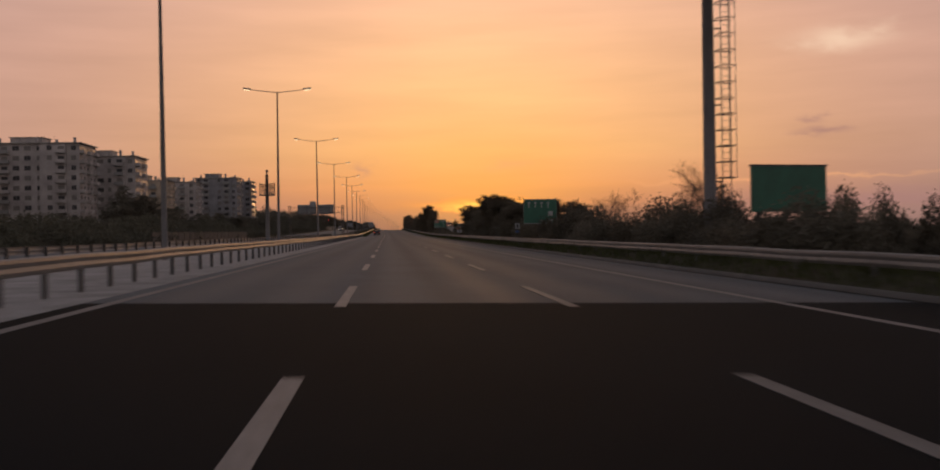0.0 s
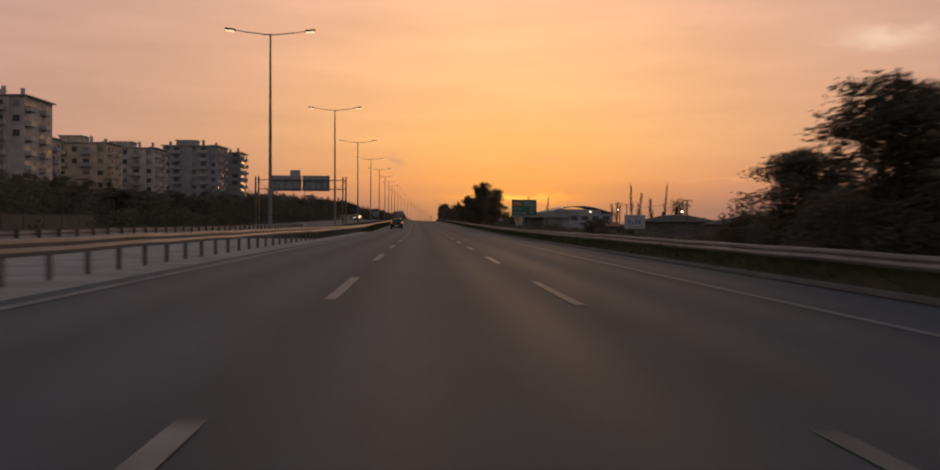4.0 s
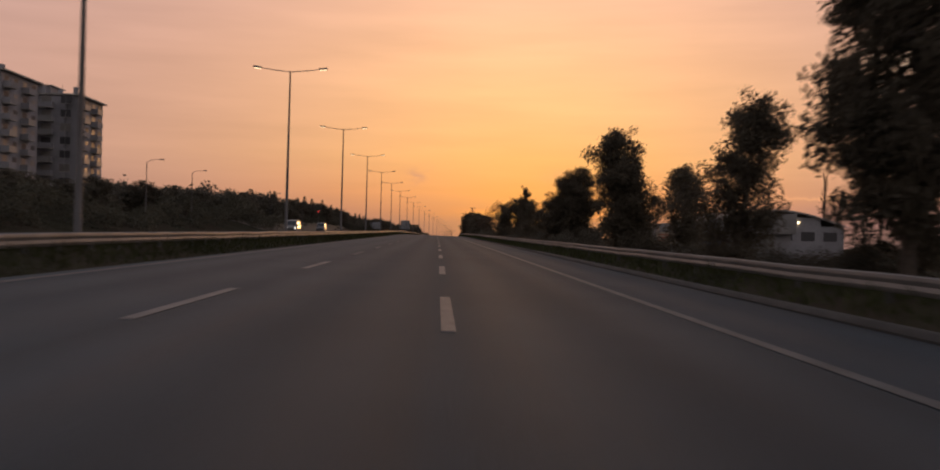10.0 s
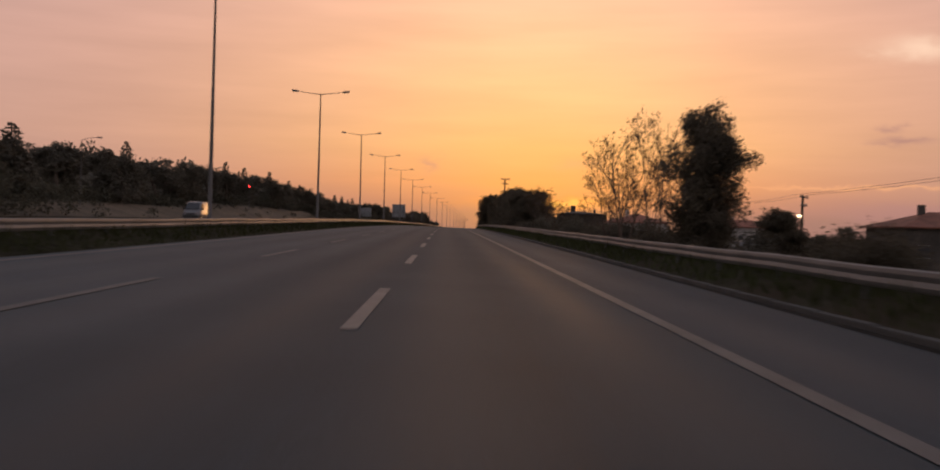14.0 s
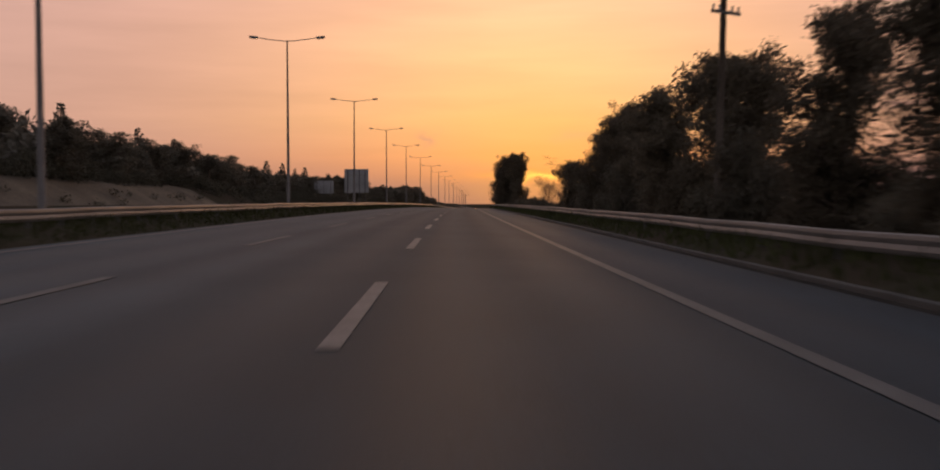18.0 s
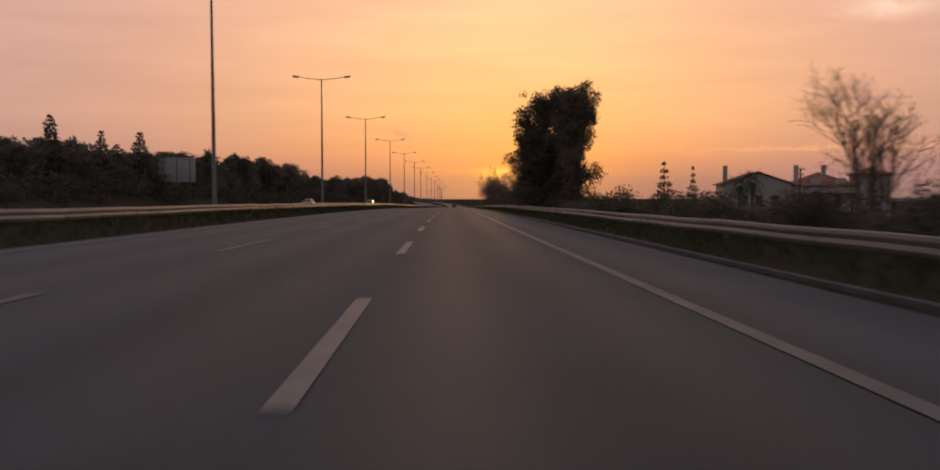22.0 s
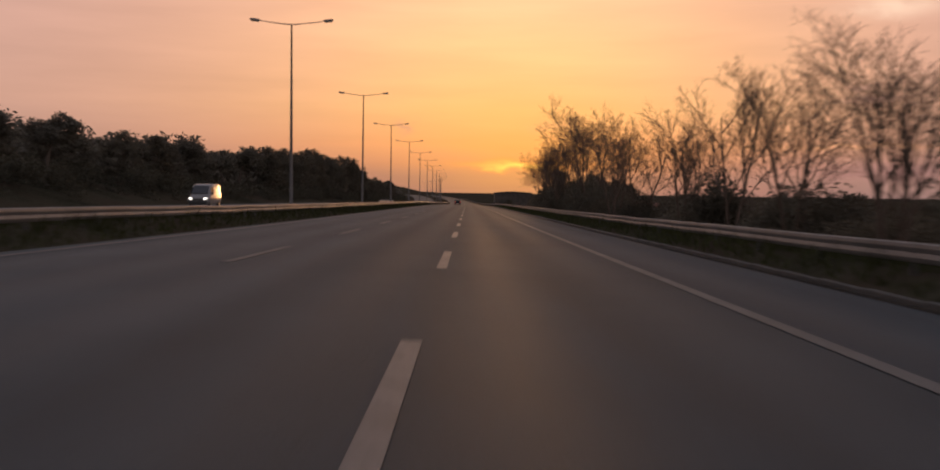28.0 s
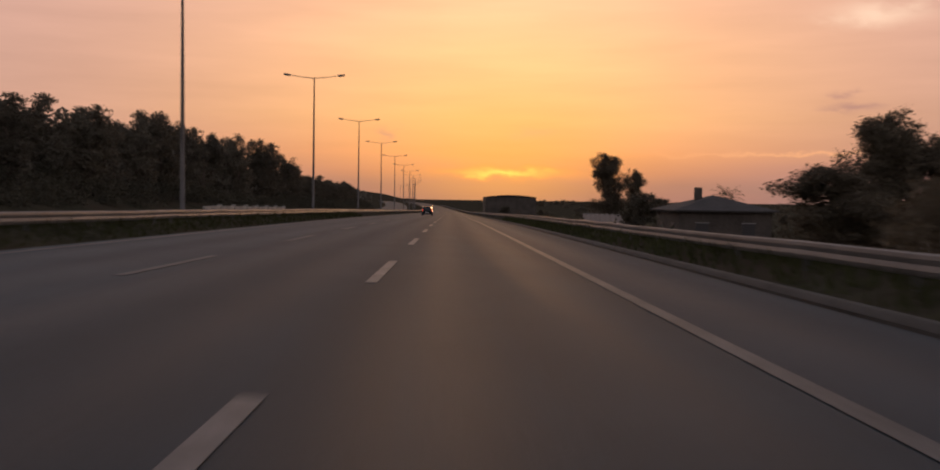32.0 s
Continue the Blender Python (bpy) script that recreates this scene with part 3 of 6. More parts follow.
def leaf_cloud(name, centres, radii, counts, size, mat, parent, droop=0.3, flat=0.85):
    """Many small folded leaves strewn through round clumps, denser towards their skins."""
    vs, fs = [], []
    base = 0
    for (cx, cy, cz), r, n in zip(centres, radii, counts):
        d = rng.normal(size=(n, 3))
        d /= np.linalg.norm(d, axis=1)[:, None]
        rad = r * rng.uniform(0.1, 1.0, n) ** 0.6 * (1 + 0.12 * rng.normal(size=n))
        c = d * rad[:, None] * np.array([1, 1, flat]) + np.array([cx, cy, cz])
        a = rng.normal(size=(n, 3)); a[:, 2] -= droop * 2
        a /= np.linalg.norm(a, axis=1)[:, None]
        b = np.cross(a, rng.normal(size=(n, 3)))
        b /= np.linalg.norm(b, axis=1)[:, None] + 1e-6
        s = size * rng.uniform(0.6, 1.4, n)[:, None]
        q = np.stack([c - a * s, c + b * s * 0.42, c + a * s, c - b * s * 0.42], 1).reshape(-1, 3)
        vs.append(q)
        fs.append(np.arange(base, base + 4 * n).reshape(-1, 4))
        base += 4 * n
    v, f = np.concatenate(vs), np.concatenate(fs)
    return part_mesh(name, v.tolist(), f.tolist(), mat, parent)


def limb_path(start, direction, length, bend, steps=5):
    p, d = Vector(start), Vector(direction).normalized()
    pts = [p.copy()]
    for _ in range(steps):
        d = (d + Vector(rng.normal(size=3)) * bend + Vector((0, 0, 0.06))).normalized()
        p = p + d * (length / steps)
        pts.append(p.copy())
    return pts


def leafy_tree(height, width, mat, label, n_limbs=7, leaves=4200, leaf=0.17, trunk_share=0.3, category="tree", low=0.15, clump=0.2, group="roadside trees"):
    """A tree that is height metres tall and width wide: tapered trunk, limbs, crown in uneven clumps."""
    e = thing("tree", label, category, group)
    b = bmesh.new()
    top = height * 0.86
    trunk = limb_path((0, 0, -0.4), (0.05, 0, 1), top, 0.06, 7)
    r0 = 0.022 * height + 0.03
    bm_tube(b, trunk, [r0 * (1 - 0.85 * i / 7) for i in range(8)], 8)
    centres, radii = [], []
    n_limbs = int(n_limbs * 1.7)
    for k in range(n_limbs):
        f = low + trunk_share * 0.5 + (0.95 - low - trunk_share * 0.5) * (k + rng.uniform(0, 0.8)) / n_limbs
        i = min(int(f * 7), 6)
        st = trunk[i].lerp(trunk[i + 1], f * 7 - i)
        az = k * 2.4 + rng.uniform(-0.5, 0.5)
        ln = width * 0.47 * max(0.3, math.sin(math.pi * min(1.0, 0.16 + 0.76 * f)) ** 0.8) * rng.uniform(0.6, 1.05)
        pts = limb_path(st, (math.cos(az), math.sin(az), rng.uniform(0.1, 0.6)), ln, 0.16, 4)
        bm_tube(b, pts, [r0 * 0.42 * (1 - 0.8 * j / 4) for j in range(5)], 5)
        for j in (1, 2, 3, 4):
            for _ in range(2):
                tip = limb_path(pts[j], Vector(rng.normal(size=3)) + Vector((0.5 * math.cos(az), 0.5 * math.sin(az), 0.35)), width * rng.uniform(0.08, 0.19), 0.2, 2)
                bm_tube(b, tip, [r0 * 0.13, r0 * 0.09, r0 * 0.04], 4)
                centres.append(tuple(tip[-1]))
                radii.append(width * clump * rng.uniform(0.32, 0.62))
    for j in range(6):
        centres.append(tuple(trunk[-1] + Vector((rng.normal() * 0.1 * width, rng.normal() * 0.1 * width, height * (-0.03 + 0.022 * j)))))
        radii.append(width * clump * rng.uniform(0.3, 0.5))
    c = np.array(centres)
    fit_w = 0.5 * width / np.quantile(np.hypot(c[:, 0], c[:, 1]) + np.array(radii), 0.95)
    fit_h = height / (np.max(c[:, 2] + 0.8 * np.array(radii)))
    for v in b.verts:
        v.co = (v.co.x * fit_w, v.co.y * fit_w, v.co.z * fit_h)
    centres = [(x * fit_w, y * fit_w, z * fit_h) for x, y, z in centres]
    part("trunk", b, BARK, e)
    tot = sum(r ** 2 for r in radii)
    leaf_cloud("crown", centres, radii, [max(20, int(leaves * r ** 2 / tot)) for r in radii], leaf, mat, e, droop=0.5)
    return e


def round_bush(height, width, mat, label, leaves=7000, leaf=0.08, clumps=16, name="bush"):
    e = thing(name, label, "bush", "roadside bushes")
    b = bmesh.new()
    for k in range(5):
        a = k * 1.26
        bm_tube(b, limb_path((0.05 * math.cos(a), 0.05 * math.sin(a), -0.3), (math.cos(a) * 0.5, math.sin(a) * 0.5, 1), height * 0.75, 0.15, 4), [0.05, 0.042, 0.034, 0.024, 0.012], 5)
    part("stem", b, BARK, e)
    centres, radii = [], []
    for k in range(clumps):
        a, r = k * 2.4, width * 0.36 * math.sqrt((k + 0.5) / clumps)
        z = height * (0.18 + 0.62 * rng.uniform(0.0, 1.0) * (1 - (2 * r / width) ** 2))
        centres.append((r * math.cos(a), r * math.sin(a), z))
        radii.append(0.22 * min(width, height * 1.3) * rng.uniform(0.65, 1.15))
    lift = height / max(c[2] + 0.85 * r for c, r in zip(centres, radii))
    centres = [(x, y, z * lift) for x, y, z in centres]
    tot = sum(r ** 2 for r in radii)
    leaf_cloud("foliage", centres, radii, [max(20, int(leaves * r ** 2 / tot)) for r in radii], leaf, mat, e, droop=0.1)
    return e


def bare_tree(height, width, label, dense=1.0, leafy=0, slim=False, stems=3, twig=0.0056, spread=1.0):
    """A leafless tree: stems that fork into limbs, branches and fine straight twigs."""
    e = thing("bare_tree", label, "tree", "bare roadside trees")
    runs = []                                            # (stem, level, points, radii)
    kids_at = (6, 6, 5, 3, 0) if not slim else (34, 5, 3, 0, 0)
    wander = (0.05, 0.09, 0.11, 0.12, 0.13)
    lift = (0.05, 0.07, 0.05, 0.04, 0.03)
    girth = (14 * twig, 6.2 * twig, 2.7 * twig, 1.3 * twig, 0.95 * twig)

    def grow(p, d, length, level, stem, r0):
        n = (7, 6, 5, 4, 3)[level]
        pts, rad = [p.copy()], [r0]
        tip = girth[min(level + 1, 4)] * 0.8
        for i in range(n):
            d = (d + Vector(rng.normal(size=3)) * wander[level] + Vector((0, 0, lift[level]))).normalized()
            p = p + d * (length / n)
            pts.append(p.copy())
            rad.append(r0 + (tip - r0) * (i + 1) / n)
        runs.append((stem, level, pts, rad))
        kids = kids_at[level]
        if not kids:
            return
        kids = max(2, int(round(kids * (dense if level else 1.0) * rng.uniform(0.75, 1.25))))
        turn = rng.uniform(0, 6.28)
        for k in range(kids):
            f = 0.28 + 0.70 * (k + rng.uniform(0.1, 0.9)) / kids
            i = min(int(f * n), n - 1)
            q = pts[i].lerp(pts[i + 1], f * n - i)
            ax = (pts[i + 1] - pts[i]).normalized()
            u = ax.cross(Vector((0.3, 0.2, 1)) if abs(ax.z) < 0.9 else Vector((1, 0, 0))).normalized()
            w = ax.cross(u)
            az = turn + 2.4 * k + rng.uniform(-0.4, 0.4)
            lean = (0.35 if slim else (0.62, 0.60, 0.66, 0.70, 0.7)[level] * (spread if level == 0 else 1.0)) * rng.uniform(0.75, 1.2)
            v = ax * math.cos(lean) + (u * math.cos(az) + w * math.sin(az)) * math.sin(lean)
            share = (0.62, 0.60, 0.58, 0.6)[level] * (1.12 - 0.55 * f) * rng.uniform(0.75, 1.2)
            if slim and level == 0:
                share = 0.20 * (1.2 - 0.7 * f)
            rr = min(girth[level + 1] * (1.25 - 0.4 * f), (r0 + (tip - r0) * f) * 0.8)
            grow(q, v, length * share, level + 1, stem, rr)

    for k in range(1 if slim else stems):
        az = 6.283 * k / max(1, stems) + rng.uniform(0, 1)
        lean = 0.0 if slim else (0.10 + 0.16 * (stems > 2)) * spread
        grow(Vector((0.10 * math.cos(az), 0.10 * math.sin(az), -0.3)) * (0 if stems == 1 else 1) + Vector((0, 0, -0.05)), Vector((lean * math.cos(az), lean * math.sin(az), 1)).normalized(),
             height * (0.95 if slim else rng.uniform(0.52, 0.72)), 0, k, girth[0] * (1.5 if stems == 1 else 1.1))
    pts = np.array([tuple(q) for r in runs for q in r[2]])
    kz = height / np.quantile(pts[:, 2], 0.998)
    kx = 0.5 * width / np.quantile(np.hypot(pts[:, 0], pts[:, 1]), 0.975)
    batches = {}
    tips = []
    for stem, level, line, rad in runs:
        line = [Vector((q.x * kx, q.y * kx, q.z * (kz if q.z > 0 else 1.0))) for q in line]
        sides = (7, 5, 4, 3, 3)[level]
        vs, fs = batches.setdefault(stem if level < 1 else -1, ([], []))
        n = len(line)
        for i, (q, r) in enumerate(zip(line, rad)):
            ax = (line[min(i + 1, n - 1)] - line[max(i - 1, 0)]).normalized()
            u = ax.cross(Vector((0.3, 0.1, 1)) if abs(ax.z) < 0.95 else Vector((1, 0, 0))).normalized()
            w = ax.cross(u)
            k0 = len(vs)
            vs += [tuple(q + (u * math.cos(6.2832 * k / sides) + w * math.sin(6.2832 * k / sides)) * r) for k in range(sides)]
            if i:
                fs += [(k0 - sides + k, k0 - sides + (k + 1) % sides, k0 + (k + 1) % sides, k0 + k) for k in range(sides)]
        if level >= 2:
            tips.append(line[-1])
    for key, (vs, fs) in batches.items():
        made = part_mesh("trunk" if key >= 0 else "twig_crown", vs, fs, TWIG, e)
        if key < 0:
            tagged(made, kind="stuff")
    if leafy:
        cs = [tuple(tips[i]) for i in rng.choice(len(tips), min(leafy, len(tips)), replace=False)]
        leaf_cloud("dry_foliage", cs, [0.16] * len(cs), [6] * len(cs), 0.065, DRY, e)
    return e


def conifer(height, width, label, mat, tiers=16, leaves=2600, group="roadside conifers"):
    e = thing("conifer", label, "tree", group)
    part("trunk", tube([(0, 0, -0.4), (0.03 * height * 0.2, 0, height * 0.5), (0, 0, height * 0.97)], [0.02 * height, 0.013 * height, 0.004 * height], 7), BARK, e)
    centres, radii = [], []
    for k in range(tiers):
        f = k / (tiers - 1)
        z = height * (0.14 + 0.84 * f)
        w = width * 0.5 * (1 - f) ** 0.8 + 0.06 * width
        for j in range(max(3, int(11 * (1 - f)) + 2)):
            a = j * 2.4 + k * 1.1
            r = w * rng.uniform(0.45, 0.9)
            centres.append((r * math.cos(a), r * math.sin(a), z - 0.18 * r))
            radii.append(max(0.16, 0.5 * w) * rng.uniform(0.8, 1.25))
    tot = sum(r ** 2 for r in radii)
    leaf_cloud("crown", centres, radii, [max(8, int(leaves * r ** 2 / tot)) for r in radii], 0.024 * height + 0.05, mat, e, droop=0.2, flat=0.85)
    return e


def plant(proto, x, y, height, width, h0, w0, turn=None):
    """A copy of a plant, scaled to its height and width, on the ground at x, y."""
    p = at(x, y)
    g = ground(x, y)
    turn = (x * 37.7 + y * 91.3) % 360 if turn is None else turn
    c = copy_thing(proto, pose(p.x, p.y, g, 0, 0, turn))
    tall = height + p.z - g                     # heights are given over the road's line
    c.scale = (width / w0, width / w0, tall / h0)
    return c


def drop_pattern(proto):
    """Removes the pattern itself once its copies stand."""
    for o in [*proto.children_recursive, proto]:
        bpy.data.objects.remove(o)


EUCS = [leafy_tree(9, 5.0, EUC, "dark eucalyptus with a clumpy ragged crown behind the guard rail", 9, 20000, 0.09, 0.3, clump=0.25),
        leafy_tree(9, 5.0, EUC, "tall eucalyptus with drooping foliage and gaps in its crown", 8, 18000, 0.09, 0.2, low=0.05, clump=0.25),
        leafy_tree(9, 5.0, EUC, "dense dark eucalyptus leaning a little over the verge", 12, 24000, 0.09, 0.1, low=0.0, clump=0.27),
        leafy_tree(9, 5.0, EUC, "slender eucalyptus with an open feathery crown", 7, 12500, 0.09, 0.35, clump=0.22)]
EUC_AT = [(23.0, 502, 2.8, 4.8, 2), (23.9, 500.6, 2.5, 4.4, 2), (7.2, 551, 5.4, 4.8, 2), (7.0, 557, 5.6, 5.2, 2), (7.4, 563, 5.7, 5.2, 0), (8.0, 546, 4.6, 4.6, 2), (9.2, 555, 5.6, 5.0, 2),
          (7.4, 122, 5.2, 5.0, 2), (7.0, 131, 4.8, 5.0, 2), (7.2, 140, 4.5, 5.0, 2), (6.8, 152, 3.9, 4.6, 2), (8.8, 116, 5.2, 5.0, 2), (8.2, 127, 5.4, 5.0, 2), (8.0, 146, 4.4, 5.0, 2),
          (9.4, 105, 4.4, 4.6, 2), (10.0, 99, 4.4, 4.4, 1), (10.8, 94, 3.9, 4.2, 2), (9.6, 112, 4.5, 5.0, 2), (12.6, 97, 4.2, 4.6, 1), (7.0, 118, 5.7, 5.2, 2), (6.6, 126, 5.9, 4.6, 2), (6.2, 146, 5.1, 6.4, 2), (6.4, 136, 4.0, 4.0, 2), (7.5, 112, 4.4, 4.2, 2), (8, 105, 4.0, 4.5, 2),
          (7.1, 305, 5.9, 3.9, 0), (7.5, 298.5, 7.1, 4.8, 0), (7.3, 300.5, 5.4, 3.2, 1), (7.2, 326.8, 9.3, 5.4, 0), (7.5, 327.4, 8.4, 4.4, 1), (7.1, 340, 6.7, 3.9, 2), (6.6, 357.6, 7.3, 4.2, 2), (6.8, 358.2, 5.6, 4.2, 2), (11.3, 363, 5.8, 3.8, 2),
          (7.0, 391.6, 6.8, 4.2, 2), (8.8, 392.2, 7.3, 4.6, 0), (7.8, 391, 5.2, 4.6, 2), (6.2, 413, 6.4, 2.4, 3), (6.0, 412, 5.0, 2.8, 2), (7.2, 437.5, 5.9, 5.6, 2), (11.9, 440, 6.8, 6.4, 2), (8.8, 434, 4.6, 5.2, 2),
          (7.0, 463, 6.1, 3.6, 2), (6.9, 462, 4.8, 3.2, 2),
          (7.0, 573, 6.6, 4.2, 2), (7.2, 581, 6.5, 4.4, 2), (6.8, 590, 6.2, 4.0, 2), (7.1, 599, 6.4, 4.2, 1), (6.9, 608, 7.1, 4.4, 2), (7.2, 616, 6.5, 4.6, 2), (8.0, 611, 6.0, 5.0, 2), (7.0, 622, 4.2, 4.2, 2), (7.4, 566, 6.0, 4.5, 2), (8.4, 586, 7.0, 5.0, 2), (8.6, 604, 6.6, 4.6, 2),
          (5.2, 766, 11.8, 6.2, 2), (8.7, 758, 12.2, 6.0, 2), (7.9, 765, 12.4, 5.4, 0), (6.5, 762, 8.0, 5.6, 1), (5.8, 769, 9.0, 5.0, 2),
          (19.8, 1024, 5.4, 5.0, 2), (18.4, 1022, 6.4, 5.6, 2), (24.2, 1140, 11.2, 9.0, 2), (30, 1150, 9.0, 5.0, 2), (22, 1012, 4.5, 5.0, 2), (12, 1010, 3.0, 5.0, 2), (24, 1025, 5.5, 5.0, 2)]
for x, y, h, w, k in EUC_AT:
    plant(EUCS[k], x, y, h, w, 9, 5.0)
for p in EUCS:
    drop_pattern(p)

BARES = [bare_tree(8, 6.5, "leafless winter tree with rising limbs and fine twigs", 1.2, stems=3, spread=0.65),
         bare_tree(8, 6.5, "leafless tree with a rounded spreading twiggy crown beside the road", 1.25, stems=2, spread=1.1),
         bare_tree(8, 6.5, "nearly bare tree with a few dry brown leaves clinging", 1.0, 420, stems=3),
         bare_tree(8, 6.5, "leafless many-stemmed tree with a wide fan of twigs", 0.95, stems=5, spread=0.7),
         bare_tree(8, 6.5, "leafless vase-shaped tree with spreading open limbs", 0.8, stems=1, spread=1.5)]
BARE_AT = [(7.2, 472, 6.6, 3.6, 2), (7.2, 484, 4.2, 5.0, 2), (7.0, 479, 6.4, 4.4, 2), (7.0, 519, 4.5, 5.4, 2), (9.5, 656, 3.6, 4.0, 1), (7.8, 643, 5.6, 6.4, 4), (8.0, 628, 4.6, 4.0, 2), (11.5, 674, 4.4, 3.2, 3),
           (10.8, 701, 5.4, 5.0, 3), (6.6, 836, 7.2, 7.2, 1), (7.4, 795, 5.6, 8.2, 4), (7.2, 786, 4.4, 5.0, 2), (7.0, 802, 4.8, 4.0, 1), (8, 868, 5.0, 5.0, 2), (8, 820, 4.6, 5, 0), (8.4, 852, 4.4, 5, 3),
           (6.7, 876, 5.8, 5.4, 3), (6.8, 883, 5.8, 4.8, 0), (6.7, 890, 6.6, 5.6, 1), (7.2, 900, 6.0, 5.4, 3), (6.7, 909, 5.8, 6.4, 1), (6.6, 919, 7.4, 6.4, 3), (6.6, 931, 9.5, 8.0, 1), (7.0, 943, 9.6, 8.6, 0),
           (6.6, 957, 9.5, 8.0, 3), (6.3, 969, 7.6, 6.4, 0), (6.3, 981, 8.7, 7.4, 1), (7.8, 991, 8.0, 4.6, 3),
           (8.6, 47, 4.4, 4.0, 0), (14.5, 90, 5.0, 5.4, 1), (12.0, 84, 4.4, 4.0, 3)]
for x, y, h, w, k in BARE_AT:
    plant(BARES[k], x, y, h, w, 8, 6.5)
for p in BARES:
    drop_pattern(p)

BUSHES = [round_bush(3, 4, BUSHM, "dark evergreen bush growing behind the guard rail"),
          round_bush(3, 4, BUSHM, "tangled dark green roadside bush", 6500, 0.085, 12),
          round_bush(3, 4, EUC, "dusty grey-green shrub on the verge", 5500, 0.08, 13)]
BUSH_AT = [(7.0, 549, 2.4, 4.0, 0), (6.8, 556, 2.6, 4.0, 1), (6.9, 563, 2.8, 4.0, 0), (6.8, 114, 2.2, 4.0, 0), (6.7, 120, 2.6, 4.2, 1), (6.6, 126, 2.6, 4.2, 0), (6.6, 132, 2.6, 4.2, 1), (6.5, 138, 2.6, 4.2, 0), (6.5, 144, 2.5, 4.2, 1), (6.5, 150, 2.3, 4.0, 0), (20.5, 703, 3.2, 4.0, 0), (24.5, 698, 4.2, 4.5, 1), (22.4, 697.5, 3.9, 4.6, 0), (21, 698, 3.4, 4.0, 1), (19, 705, 2.2, 3.5, 0), (26.4, 695.5, 3.0, 4.0, 1), (22, 704.4, 4.2, 3.4, 0), (22.6, 696.2, 5.6, 3.2, 1), (24.2, 697, 4.9, 3.4, 0),
           (7.8, 46, 3.0, 3.0, 0), (9.2, 47, 3.4, 3.0, 1), (10.5, 48, 3.1, 3.2, 0), (8.6, 44.5, 2.2, 2.6, 1), (12.2, 46, 2.4, 3.2, 0), (14.6, 47, 3.4, 3.4, 1), (13.4, 44, 2.0, 3.0, 0), (16.5, 49, 3.2, 3.4, 0), (19.5, 55, 3.6, 3.6, 1), (22, 55, 3.8, 3.2, 0), (25.4, 55, 3.0, 4, 1), (18, 52, 2.4, 3.4, 1), (23.5, 56, 2.2, 3.4, 0), (11, 42, 1.5, 2.6, 0), (15.5, 43, 1.4, 3, 1),
           (12.5, 92, 3.8, 4.4, 0), (10.5, 88, 3.3, 4.0, 1), (9.5, 81, 2.7, 4, 0),
           (7.0, 791, 3.1, 3.4, 0), (6.9, 935, 4.0, 3.4, 0), (6.8, 945, 4.0, 3.0, 0), (6.8, 976, 3.5, 2.6, 0), (6.9, 951, 3.2, 3.4, 1), (6.8, 762, 4.0, 6.5, 0), (6.6, 871, 3.3, 3.0, 0), (6.8, 868.6, 2.7, 3.0, 1), (11, 748, 2.4, 5, 0), (7.6, 787, 3.6, 4.4, 1), (7.0, 783, 2.8, 4, 0),
           (6.9, 962, 3.3, 4.5, 0), (6.9, 968, 3.5, 4.5, 1), (7, 973, 3.3, 4.2, 0), (6.8, 980, 2.9, 4, 1), (7.2, 957, 3.1, 4.5, 0), (7, 986, 2.4, 3.5, 1), (7.0, 938, 3.0, 4.5, 1), (7.0, 931, 3.0, 4.0, 0)]
for i in range(60):      # undergrowth along the fence line
    f = rng.uniform(size=3)
    for y_from, y_to, hh in ((32, 160, 2.9), (765, 995, 2.9)):
        y = y_from + (y_to - y_from) * (i + f[0]) / 60
        if 873 < y < 892 or 896 < y < 926:              # thin cover, trunks in the open
            hh = 2.0
        BUSH_AT.append((6.4 + 3.0 * f[1], y, hh * (0.55 + 0.5 * f[2]), 3.2 + 1.6 * f[1], i % 3))
    if i % 2:
        for y_from, y_to, hh in ((565, 625, 3.4), (285, 470, 1.5), (480, 545, 1.7), (630, 745, 1.5), (160, 285, 1.0)):
            y = y_from + (y_to - y_from) * (i + f[0]) / 60
            BUSH_AT.append((6.2 + 4.0 * f[1], y, hh * (0.5 + 0.6 * f[2]), 2.8 + 1.6 * f[1], i % 3))
for x, y, h, w, k in BUSH_AT:
    plant(BUSHES[k], x, y, h, w, 3, 4)

# the slopes beyond the opposite carriageway: scrub first, pines and oaks behind
FIR = conifer(6, 3.4, "dense dark conifer beside a dark house", PINE, 13, 9000)
for x, y, h, w in ((22.7, 696.5, 6.8, 4.0), (21.4, 695.6, 5.2, 3.0), (24.0, 697.4, 5.6, 3.0), (22.0, 704.4, 4.7, 3.0)):
    plant(FIR, x, y, h, w, 6, 3.4)
drop_pattern(FIR)
FOREST = [leafy_tree(10, 6, BUSHM, "dark broadleaf tree on the wooded slope", 9, 5200, 0.165, 0.2, low=0.02, clump=0.24, group="trees on the wooded slope"),
          leafy_tree(10, 6, PINE, "umbrella-shaped pine on the wooded slope", 8, 4600, 0.165, 0.6, low=0.3, clump=0.22, group="trees on the wooded slope"),
          conifer(10, 4, "dark pointed conifer on the wooded slope", PINE, 19, 4200, group="trees on the wooded slope")]
